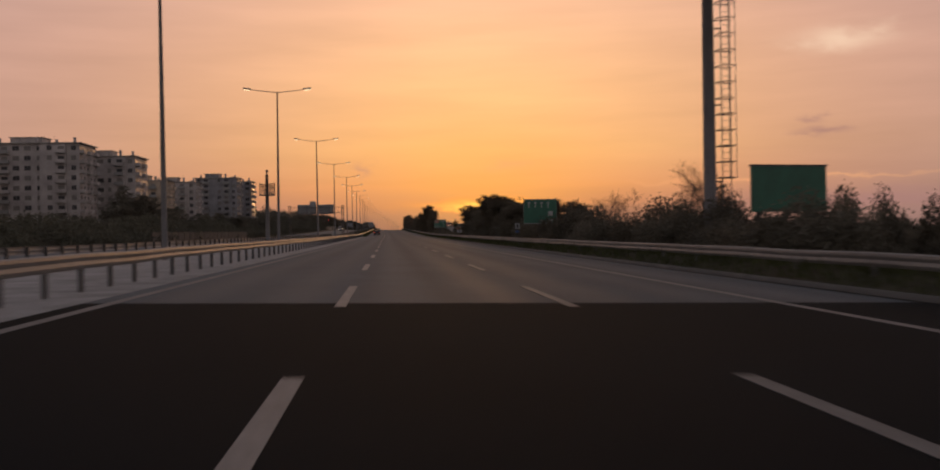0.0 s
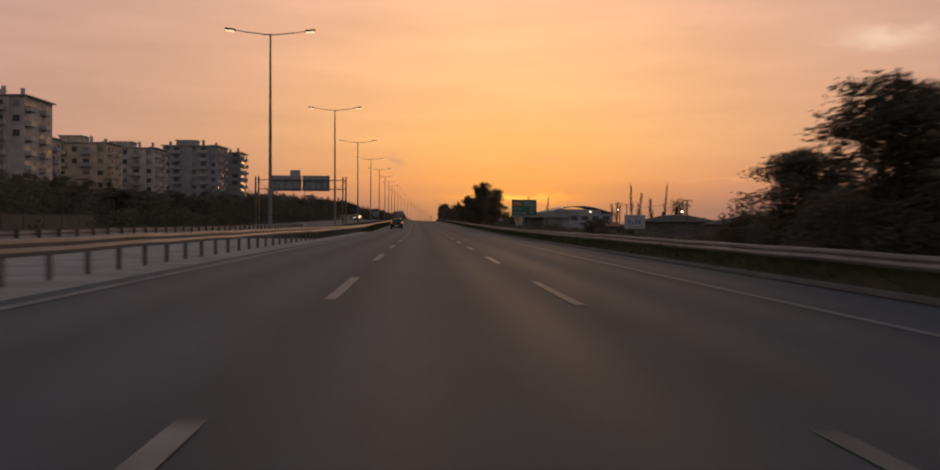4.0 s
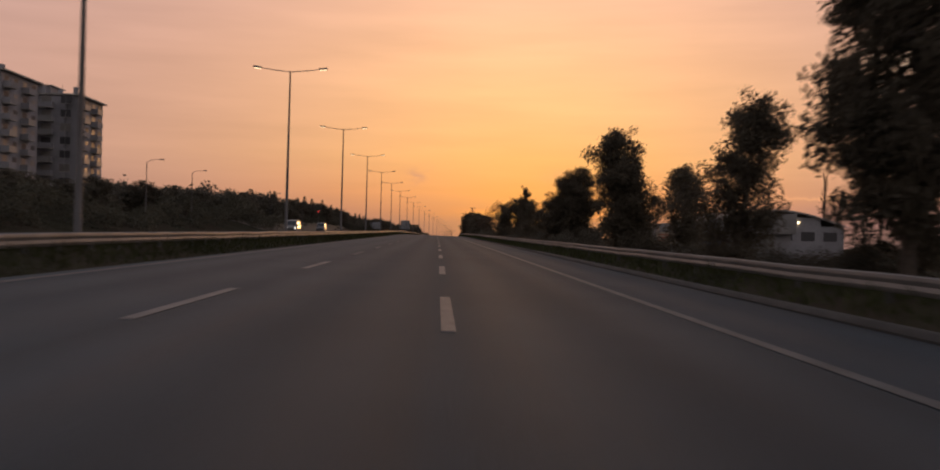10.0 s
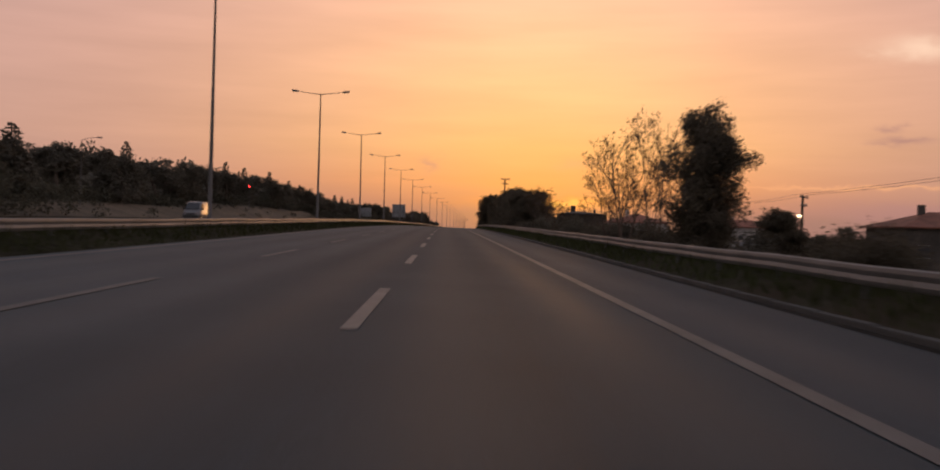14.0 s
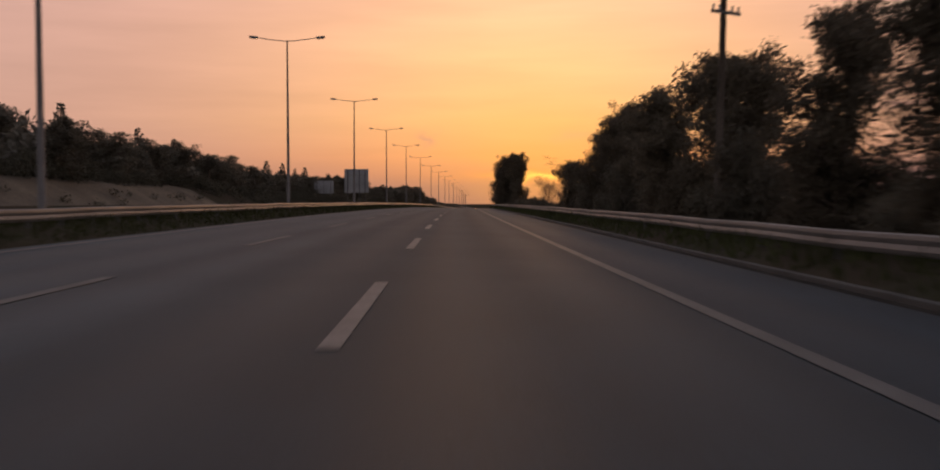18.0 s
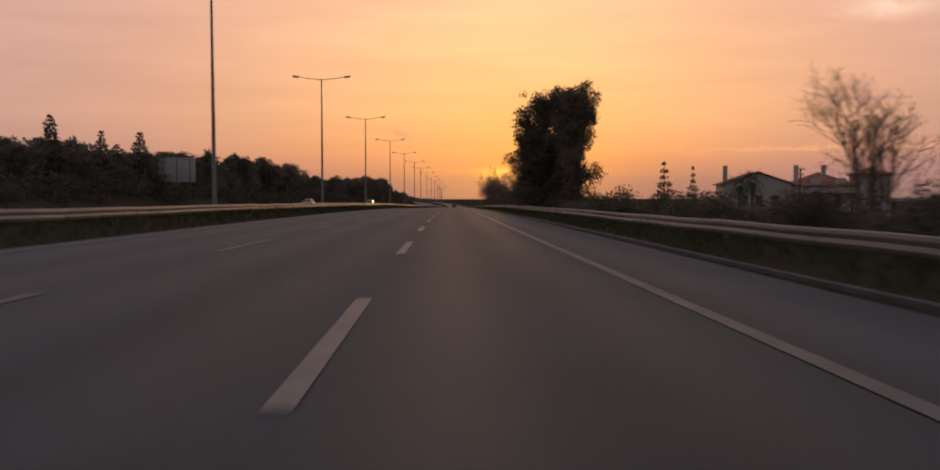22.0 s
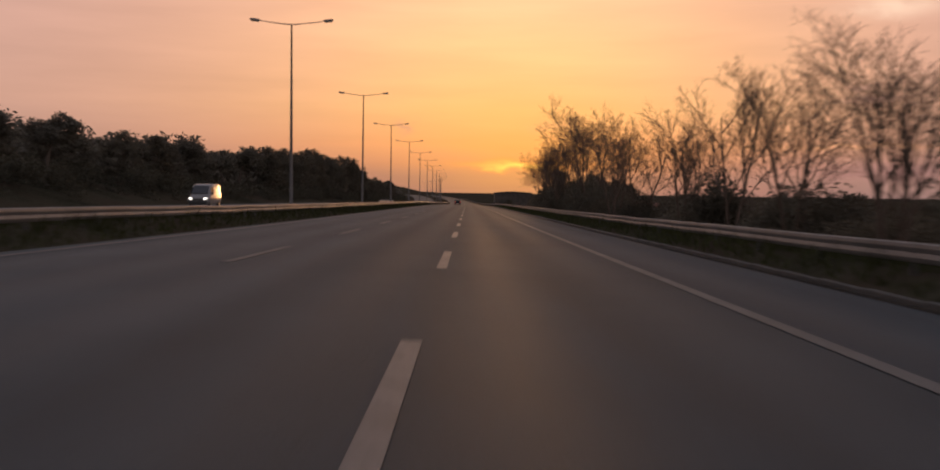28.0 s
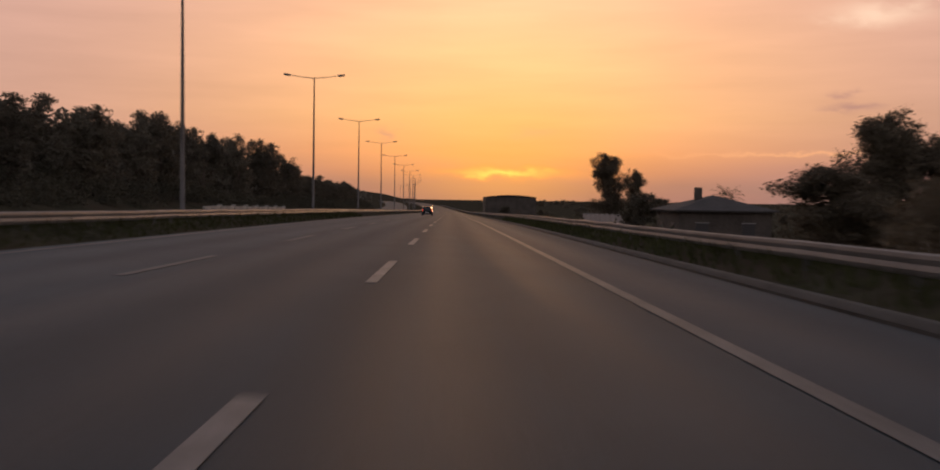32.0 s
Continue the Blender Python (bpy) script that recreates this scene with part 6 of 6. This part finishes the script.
# ---- palms, poplars, cypresses and scattered plants on the low land ----
def palm(h):
    e = thing("palm_tree", "palm tree with a dark arching crown", "tree", "palms among the houses")
    part("trunk", tube([(0, 0, -0.3), (0.05, 0, h * 0.45), (0, 0, h)], [0.26, 0.2, 0.17], 9), BARK, e)
    vs, fs = [], []
    for k in range(34):
        az, up = k * 2.4, 1.2 - 1.9 * (k / 34)
        ln = 1.9
        pts = []
        d = Vector((math.cos(az) * math.cos(up), math.sin(az) * math.cos(up), math.sin(up)))
        q = Vector((0, 0, h))
        for i in range(7):
            pts.append(q.copy())
            d = (d + Vector((0, 0, -0.16))).normalized()
            q = q + d * ln / 6
        sd = Vector((-math.sin(az), math.cos(az), 0))
        for i in range(1, 6):
            for s in (-1, 1):
                for r in (0, 0.5):
                    base_ = pts[i].lerp(pts[i + 1], r)
                    tip = base_ + sd * s * 0.5 * (1 - abs(i - 2.5) / 5) + (pts[i + 1] - pts[i]) * 0.8 + Vector((0, 0, -0.14))
                    j = len(vs)
                    vs += [tuple(base_), tuple(base_ + (pts[i + 1] - pts[i]) * 0.25), tuple(tip)]
                    fs.append((j, j + 1, j + 2))
    part_mesh("crown", vs, fs, PALM, e)
    return e


PALM0 = palm(5.0)
for x, y, top in ((48.7, 327, 4.3), (50.2, 329, 4.0), (56, 288, 2.4), (34, 577, 2.9), (34, 569.5, 3.0), (34, 562, 2.9), (34.5, 558, 3.2), (37, 798, 3.6), (33, 790, 3.0), (26, 1075, 2.6), (-95, 330, 11), (-90, 352, 10), (-84, 372, 10)):
    p = at(x, y)
    g = ground(x, y)
    c = copy_thing(PALM0, pose(p.x, p.y, g, 0, 0, x * 77 % 360))
    s = (top + p.z - g) / 5.0
    c.scale = (min(1.1, s), min(1.1, s), s)
drop_pattern(PALM0)

POPLAR = bare_tree(12, 2.6, "tall slim leafless poplar behind the fields", 0.8, slim=True, twig=0.012)
for x, y, h, w in ((96.5, 522, 16.3, 3.0), (80.7, 515, 16.0, 3.4), (84.5, 518, 12.5, 4.2), (40, 470, 9.5, 1.8), (88, 512, 10, 4.6), (78, 530, 9, 5), (74, 520, 8, 4)):
    plant(POPLAR, x, y, h, w, 12, 2.6)
drop_pattern(POPLAR)

CYPRESS = conifer(8, 1.6, "slim dark cypress in a garden", PINE, 14, 1800)
for x, y, h, w in ((45, 357.7, 2.0, 1.2), (45, 354, 2.7, 1.6), (40, 440, 3.0, 1.4), (42, 441, 3.2, 1.5), (9, 809, 3.5, 1.0), (31, 640, 4.2, 1.6)):
    plant(CYPRESS, x, y, h, w, 8, 1.6)
drop_pattern(CYPRESS)
SPRUCE = conifer(8, 3.6, "tiered araucaria conifer in a garden", PINE, 9, 1500)
for x, y, h, w in ((24.6, 795, 6.1, 3.6), (30.9, 805.6, 5.9, 2.4), (50, 790, 3.8, 3.0), (26, 636, 4.3, 2.4), (23, 664, 3.4, 3.0)):
    plant(SPRUCE, x, y, h, w, 8, 3.6)
drop_pattern(SPRUCE)

GARDEN = [leafy_tree(6, 5, BUSHM, "dark garden tree on the low land", 8, 1500, 0.22, 0.15, low=0.02, clump=0.24, group="garden trees"),
          bare_tree(6, 5, "leafless garden tree on the low land", 0.7, twig=0.009)]
for i in range(80):
    f = rng.uniform(size=4)
    y = 230 + 1180 * (i + f[0]) / 80
    x = 15 + 70 * f[1] ** 1.3
    if any(hx0 - 3 < x < hx1 + 3 and hy0 - 3 < y < hy1 + 3 for hx0, hx1, hy0, hy1 in ((40, 62, 284, 330), (37, 48, 364, 376), (38, 62, 456, 476), (25, 43, 428, 442), (42, 53, 518, 530), (27, 40, 598, 612), (11, 18, 550, 562), (31, 53, 698, 714), (16, 64, 735, 826), (17, 36, 1040, 1068), (9, 28, 1300, 1345), (60, 75, 650, 666), (60, 76, 898, 912))):
        continue
    h = 0.2 + 2.2 * f[2] + (0.8 if y > 900 else 0)
    plant(GARDEN[1 if f[3] < 0.25 else 0], x, y, h, 3.4 + 3 * f[2], 6, 5)
for p in GARDEN:
    drop_pattern(p)
thicket("low_scrub", "dark hedges and scrub over the low land below the motorway", 420, (150, 715), (13, 90), lambda x, y: 2.0, (0.8, 2.0), 34, 0.3, SCRUBM)
thicket("low_scrub", "sparse low scrub in the villa's grounds", 60, (715, 800), (15, 90), lambda x, y: 0.5, (0.5, 1.0), 60, 0.2, SCRUBM)
thicket("low_scrub", "dark hedges and scrub beyond the villa", 420, (800, 1500), (13, 90), lambda x, y: 2.0, (0.8, 2.0), 30, 0.32, SCRUBM)
thicket("distant_trees", "dark line of distant trees at the edge of the plain", 420, (300, 2700), (110, 420), lambda x, y: 5.0, (2.5, 5.0), 7, 1.0, BUSHM)


# carport beside the villa's drive
cp = at(30.5, 745)
cg = ground(36, 748)
e = thing("carport", "flat dark carport roof on slim posts above parked cars", "carport", m=pose(cp.x, 745, cg, 0, 0, -6))
cz = cp.z - cg
part("roof", box(0, 15, 0, 7, cz + 1.0, cz + 1.2, 0.02), ROOF_D, e)
part("fascia", box(-0.05, 15.05, -0.06, -0.003, cz + 0.95, cz + 1.22), SHEET, e)
for k in range(5):
    for y in (0.3, 6.6):
        part("post", box(0.3 + 3.5 * k, 0.42 + 3.5 * k, y, y + 0.12, -0.2, cz + 1.0), POSTM, e)


# overhead wires between the poles, sagging a little
def wire(a, b, sag):
    e_ = tube([tuple(Vector(a).lerp(Vector(b), i / 10) - Vector((0, 0, sag * 4 * (i / 10) * (1 - i / 10)))) for i in range(11)], [0.012] * 11, 4)
    o_ = part("overhead_wire", e_, DARK_STEEL, None)
    tagged(o_, "thin black overhead wire between utility poles", "wire", "overhead wires")


POLES = [(32.3, 261, 4.5), (47, 378, 5.6), (60, 430, 6.0)]
for (xa, ya, ta), (xb, yb, tb) in zip(POLES, POLES[1:]):
    for dx in (-0.7, 0.0, 0.7):
        wire(at(xa + dx, ya, ta + 0.07), at(xb + dx, yb, tb + 0.07), 1.1)
POLES = [(28, 425, 8.0), (27.2, 507.6, 3.9), (34, 573, 5.8), (52, 620, 5.5), (27.6, 690.8, 5.7)]
for (xa, ya, ta), (xb, yb, tb) in zip(POLES, POLES[1:]):
    for dx in (-0.6, 0.6):
        wire(at(xa + dx, ya, ta + 0.07), at(xb + dx, yb, tb + 0.07), 0.9)



# ---- vehicles ----
def loft(sections, mat, parent, name, label=""):
    """A skin over rings given as (y, [(x, z), ...] for the right half from the bottom middle to the top middle)."""
    b = bmesh.new()
    rings = []
    for y, half in sections:
        full = half + [(-x, z) for x, z in half[-2:0:-1]]
        rings.append([b.verts.new((x, y, z)) for x, z in full])
    n = len(rings[0])
    for r, s in zip(rings, rings[1:]):
        for k in range(n):
            f = b.faces.new((r[k], r[(k + 1) % n], s[(k + 1) % n], s[k]))
            f.smooth = True
    b.faces.new(rings[0])
    b.faces.new(rings[-1][::-1])
    bmesh.ops.recalc_face_normals(b, faces=b.faces)
    return part(name, b, mat, parent, label)


def car_half(zb, zbelt, ztop, wl, wb, wt):
    return [(0, zb), (wl - 0.06, zb), (wl, zb + 0.10), (wb + 0.015, (zb + zbelt) / 2), (wb, zbelt - 0.10), (wb - 0.035, zbelt), (wt + 0.03, ztop - 0.13), (wt, ztop - 0.06), (wt - 0.14, ztop - 0.012), (0, ztop)]


def wheel(parent, x, y, r, w):
    s = 1 if x > 0 else -1
    o = part("wheel", tube([(x - s * w / 2, y, r), (x - s * w * 0.4, y, r), (x + s * w * 0.4, y, r), (x + s * w / 2, y, r)], [r * 0.94, r, r, r * 0.94], 24), RUBBER, parent)
    part("rim", tube([(x + s * w * 0.38, y, r), (x + s * (w / 2 + 0.012), y, r)], [r * 0.66, r * 0.62], 20), ALLOY, o)
    part("hub", tube([(x + s * w / 2, y, r), (x + s * (w / 2 + 0.02), y, r)], [r * 0.16, r * 0.13], 10), DARK_STEEL, o)
    return o


def quad(name, pts, mat, parent, label="", thick=0.012, inward=(0, 0, 0)):
    """A thin pane through four corners."""
    b = bmesh.new()
    d = Vector(inward) * thick
    v0 = [b.verts.new(q) for q in pts]
    v1 = [b.verts.new(Vector(q) + d) for q in pts]
    n = len(pts)
    b.faces.new(v0)
    b.faces.new(v1[::-1])
    for i in range(n):
        b.faces.new((v0[i], v1[i], v1[(i + 1) % n], v0[(i + 1) % n]))
    bmesh.ops.recalc_face_normals(b, faces=b.faces)
    return part(name, b, mat, parent, label)


def hatchback(label, paint, m, lit_tail=True, lit_head=False):
    """A small five-door hatchback; its tail is at y = 0, its nose at y = 4."""
    e = thing("car", label, "car", "cars", m=m)
    S = [(0.0, car_half(0.36, 0.60, 0.72, 0.66, 0.70, 0.66)),
         (0.05, car_half(0.30, 0.72, 0.86, 0.74, 0.78, 0.70)),
         (0.14, car_half(0.26, 0.92, 1.06, 0.78, 0.83, 0.70)),
         (0.30, car_half(0.24, 0.95, 1.27, 0.79, 0.845, 0.64)),
         (0.46, car_half(0.22, 0.95, 1.42, 0.80, 0.85, 0.60)),
         (0.80, car_half(0.20, 0.95, 1.475, 0.80, 0.855, 0.60)),
         (1.40, car_half(0.19, 0.94, 1.49, 0.80, 0.855, 0.61)),
         (2.00, car_half(0.19, 0.93, 1.47, 0.80, 0.855, 0.60)),
         (2.45, car_half(0.19, 0.93, 1.38, 0.80, 0.85, 0.58)),
         (2.85, car_half(0.19, 0.93, 1.14, 0.80, 0.845, 0.62)),
         (3.10, car_half(0.20, 0.88, 0.99, 0.80, 0.83, 0.66)),
         (3.50, car_half(0.22, 0.76, 0.90, 0.78, 0.80, 0.66)),
         (3.85, car_half(0.26, 0.62, 0.76, 0.70, 0.72, 0.60)),
         (3.99, car_half(0.32, 0.52, 0.62, 0.55, 0.56, 0.46))]
    body = loft(S, paint, e, "body")
    # glass
    quad("rear_window", [(-0.58, 0.150, 1.02), (0.58, 0.150, 1.02), (0.50, 0.425, 1.375), (-0.50, 0.425, 1.375)], CAR_GLASS, e, "dark rear window", 0.03, (0, -1, 0.5))
    quad("windscreen", [(-0.62, 2.90, 1.08), (0.62, 2.90, 1.08), (0.52, 2.36, 1.40), (-0.52, 2.36, 1.40)], CAR_GLASS, e, "", 0.03, (0, 1, 0.6))
    for s in (-1, 1):
        for q in ([(0.62, 0.84, 1.0), (0.80, 0.84, 1.31), (0.98, 0.846, 1.0)], [(1.02, 0.848, 0.99), (0.86, 0.84, 1.33), (1.50, 0.84, 1.385), (1.66, 0.848, 0.985)], [(1.74, 0.848, 0.985), (1.58, 0.84, 1.39), (2.06, 0.84, 1.375), (2.40, 0.84, 1.27), (2.72, 0.845, 0.99)]):
            pts = []
            for y, x, z in q:
                f = min(max((z - 0.95) / 0.42, 0), 1)
                pts.append((s * (0.83 - 0.185 * f), y, z))
            quad("side_window", pts, CAR_GLASS, e, "", 0.012, (s, 0, 0.3))
        wheel(e, s * 0.765, 0.80, 0.30, 0.19)
        wheel(e, s * 0.765, 3.28, 0.30, 0.19)
        for y in (0.80, 3.28):
            part("wheel_arch", tube([(s * (0.842), y + 0.37 * math.cos(t), 0.30 + 0.37 * math.sin(t)) for t in [math.pi * i / 10 for i in range(11)]], [0.03] * 11, 6), RUBBER, e)
        mr = part("mirror", box(-0.09, 0.09, -0.07, 0.07, -0.06, 0.07, 0.03), paint, e)
        mr.matrix_basis = pose(s * 0.95, 2.52, 1.02)
        for y in (1.12, 1.92):
            part("door_handle", box(s * 0.862 - 0.012, s * 0.862 + 0.012, y, y + 0.17, 0.84, 0.875, 0.008), CHROME, e, "chrome door handle")
        for y in (1.02, 1.72, 2.78):
            part("door_seam", box(s * 0.858 - 0.004, s * 0.858 + 0.004, y - 0.004, y + 0.004, 0.30, 0.90), RUBBER, e)
        part("sill", box(s * 0.80 - 0.03, s * 0.80 + 0.03, 1.15, 2.9, 0.20, 0.26, 0.01), RUBBER, e)
        # tail lamp: tall triangle that wraps the corner
        lamp = quad("tail_lamp", [(s * 0.52, 0.065, 0.80), (s * 0.79, 0.135, 0.84), (s * 0.80, 0.22, 1.02), (s * 0.70, 0.135, 1.03)], TAIL if lit_tail else TAIL_CLEAR, e, "red tail lamp", 0.05, (s * 0.2, -1, 0))
        if lit_tail:
            quad("lamp_bulb", [(s * 0.66, 0.025, 0.86), (s * 0.74, 0.045, 0.87), (s * 0.73, 0.065, 0.97), (s * 0.67, 0.045, 0.96)], TAIL_HOT, lamp, "", 0.012, (0, -1, 0))
        quad("reverse_lamp", [(s * 0.50, 0.02, 0.74), (s * 0.66, 0.05, 0.76), (s * 0.68, 0.06, 0.80), (s * 0.53, 0.035, 0.795)], TAIL_CLEAR, lamp, "", 0.02, (0, -1, 0))
        quad("headlamp", [(s * 0.42, 3.86, 0.60), (s * 0.68, 3.72, 0.64), (s * 0.74, 3.55, 0.76), (s * 0.50, 3.74, 0.72)], HEADL if lit_head else TAIL_CLEAR, e, "", 0.04, (s * 0.2, 1, 0.3))
        part("exhaust_reflector", box(s * 0.60 - 0.05, s * 0.60 + 0.05, -0.012, 0.03, 0.44, 0.48), TAIL, e)
    part("spoiler", box(-0.54, 0.54, 0.33, 0.52, 1.405, 1.44, 0.014), paint, e)
    part("rear_bumper", box(-0.74, 0.74, -0.03, 0.06, 0.36, 0.58, 0.025), paint, e)
    part("bumper_lower", box(-0.6, 0.6, -0.015, 0.1, 0.27, 0.355, 0.01), RUBBER, e)
    pl = part("number_plate", box(-0.27, 0.27, -0.045, -0.032, 0.42, 0.54, 0.004), PLATE, e, "white number plate")
    for k in range(7):
        x = -0.21 + 0.065 * k
        part("plate_bar", box(x, x + 0.04, -0.049, -0.0455, 0.45, 0.51), RUBBER, pl)
    part("boot_handle", box(-0.14, 0.14, 0.02, 0.06, 0.73, 0.765, 0.008), CHROME, e, "chrome boot handle")
    part("badge", tube([(0, 0.055, 0.84), (0, 0.085, 0.84)], [0.055, 0.055], 16), CHROME, e, "round chrome badge")
    part("wiper", tube([(0, 0.13, 1.02), (0.3, 0.17, 1.07)], [0.012, 0.008], 5), RUBBER, e)
    part("aerial", tube([(0, 0.75, 1.47), (0, 0.62, 1.62)], [0.006, 0.004], 5), RUBBER, e)
    return e


def van(label, paint, m, lit_head=True):
    """A panel van; its nose is at y = 0 and points to -y."""
    e = thing("van", label, "van", "vans", m=m)
    S = [(0.0, car_half(0.38, 0.70, 0.82, 0.72, 0.74, 0.64)), (0.12, car_half(0.30, 0.82, 0.98, 0.86, 0.88, 0.74)), (0.75, car_half(0.26, 1.05, 1.22, 0.90, 0.94, 0.74)),
         (1.15, car_half(0.26, 1.18, 1.75, 0.90, 0.95, 0.72)), (1.55, car_half(0.26, 1.2, 2.02, 0.90, 0.95, 0.78)), (2.2, car_half(0.26, 1.2, 2.14, 0.90, 0.95, 0.82)),
         (4.6, car_half(0.28, 1.2, 2.14, 0.90, 0.95, 0.82)), (4.75, car_half(0.34, 1.2, 2.06, 0.86, 0.92, 0.80))]
    loft(S, paint, e, "body")
    quad("windscreen", [(-0.74, 0.72, 1.26), (0.74, 0.72, 1.26), (0.68, 1.40, 1.94), (-0.68, 1.40, 1.94)], CAR_GLASS, e, "", 0.04, (0, -1, 0.8))
    for s in (-1, 1):
        quad("side_window", [(s * 0.925, 1.15, 1.22), (s * 0.86, 1.5, 1.8), (s * 0.86, 2.1, 1.85), (s * 0.925, 2.1, 1.22)], CAR_GLASS, e, "", 0.012, (s, 0, 0.2))
        wheel(e, s * 0.84, 0.95, 0.33, 0.2)
        wheel(e, s * 0.84, 3.9, 0.33, 0.2)
        quad("headlamp", [(s * 0.50, -0.01, 0.72), (s * 0.80, 0.08, 0.74), (s * 0.80, 0.12, 0.90), (s * 0.52, 0.05, 0.88)], HEADL if lit_head else TAIL_CLEAR, e, "glowing headlamp" if lit_head else "", 0.03, (0, -1, 0))
        mr = part("mirror", box(-0.08, 0.08, -0.05, 0.05, -0.12, 0.12, 0.02), DARK_STEEL, e)
        mr.matrix_basis = pose(s * 1.06, 1.12, 1.3)
    part("bumper", box(-0.82, 0.82, -0.06, 0.1, 0.36, 0.6, 0.03), DARK_STEEL, e)
    part("grille", box(-0.45, 0.45, -0.03, 0.02, 0.64, 0.78, 0.01), DARK_STEEL, e)
    return e


def on_road(x, y, turn=0.0, z=None):
    p = at(x, y, road_z(x) if z is None else z)
    return pose(p.x, p.y, p.z + 0.005, 0, 0, heading(y) + turn)


hatchback("glossy black five-door hatchback with lit tail lamps on the road", BLACK_PAINT, on_road(-9.45, 257.1, 0.5))
hatchback("dark hatchback with lit tail lamps far along the road", BLACK_PAINT, on_road(-6.2, 1127, 0.5))
# oncoming traffic on the opposite carriageway
van("white delivery van with lit headlamps on the opposite carriageway", WHITE_PAINT, on_road(-27.5, 463, 0, 0.24))
van("white panel van with lit headlamps on the opposite carriageway", WHITE_PAINT, on_road(-27.5, 942, 0, 0.24))
van("silver van standing beyond the opposite carriageway", SILVER_PAINT, on_road(-31, 534, 0, 0.28), False)
for x, y in ((-27.0, 836),):
    hatchback("pale car with lit headlamps on the opposite carriageway", SILVER_PAINT, on_road(x, y, 180, 0.24), False, True)
# parked beside the houses
for x, y, tn, pt in ((12.5, 392, 70, WHITE_PAINT), (24.0, 735, 95, SILVER_PAINT), (28.2, 737, 90, WHITE_PAINT), (29, 676, 80, SILVER_PAINT), (21, 1010, 60, SILVER_PAINT)):
    p = at(x, y)
    hatchback("pale car parked on the low ground below the road", pt, pose(p.x, y, ground(x, y), 0, 0, tn), False)
p = at(22.2, 513)
van("dusty grey van parked beside a round tree below the road", SILVER_PAINT, pose(p.x, 513, ground(22.2, 513), 0, 0, -78), False)
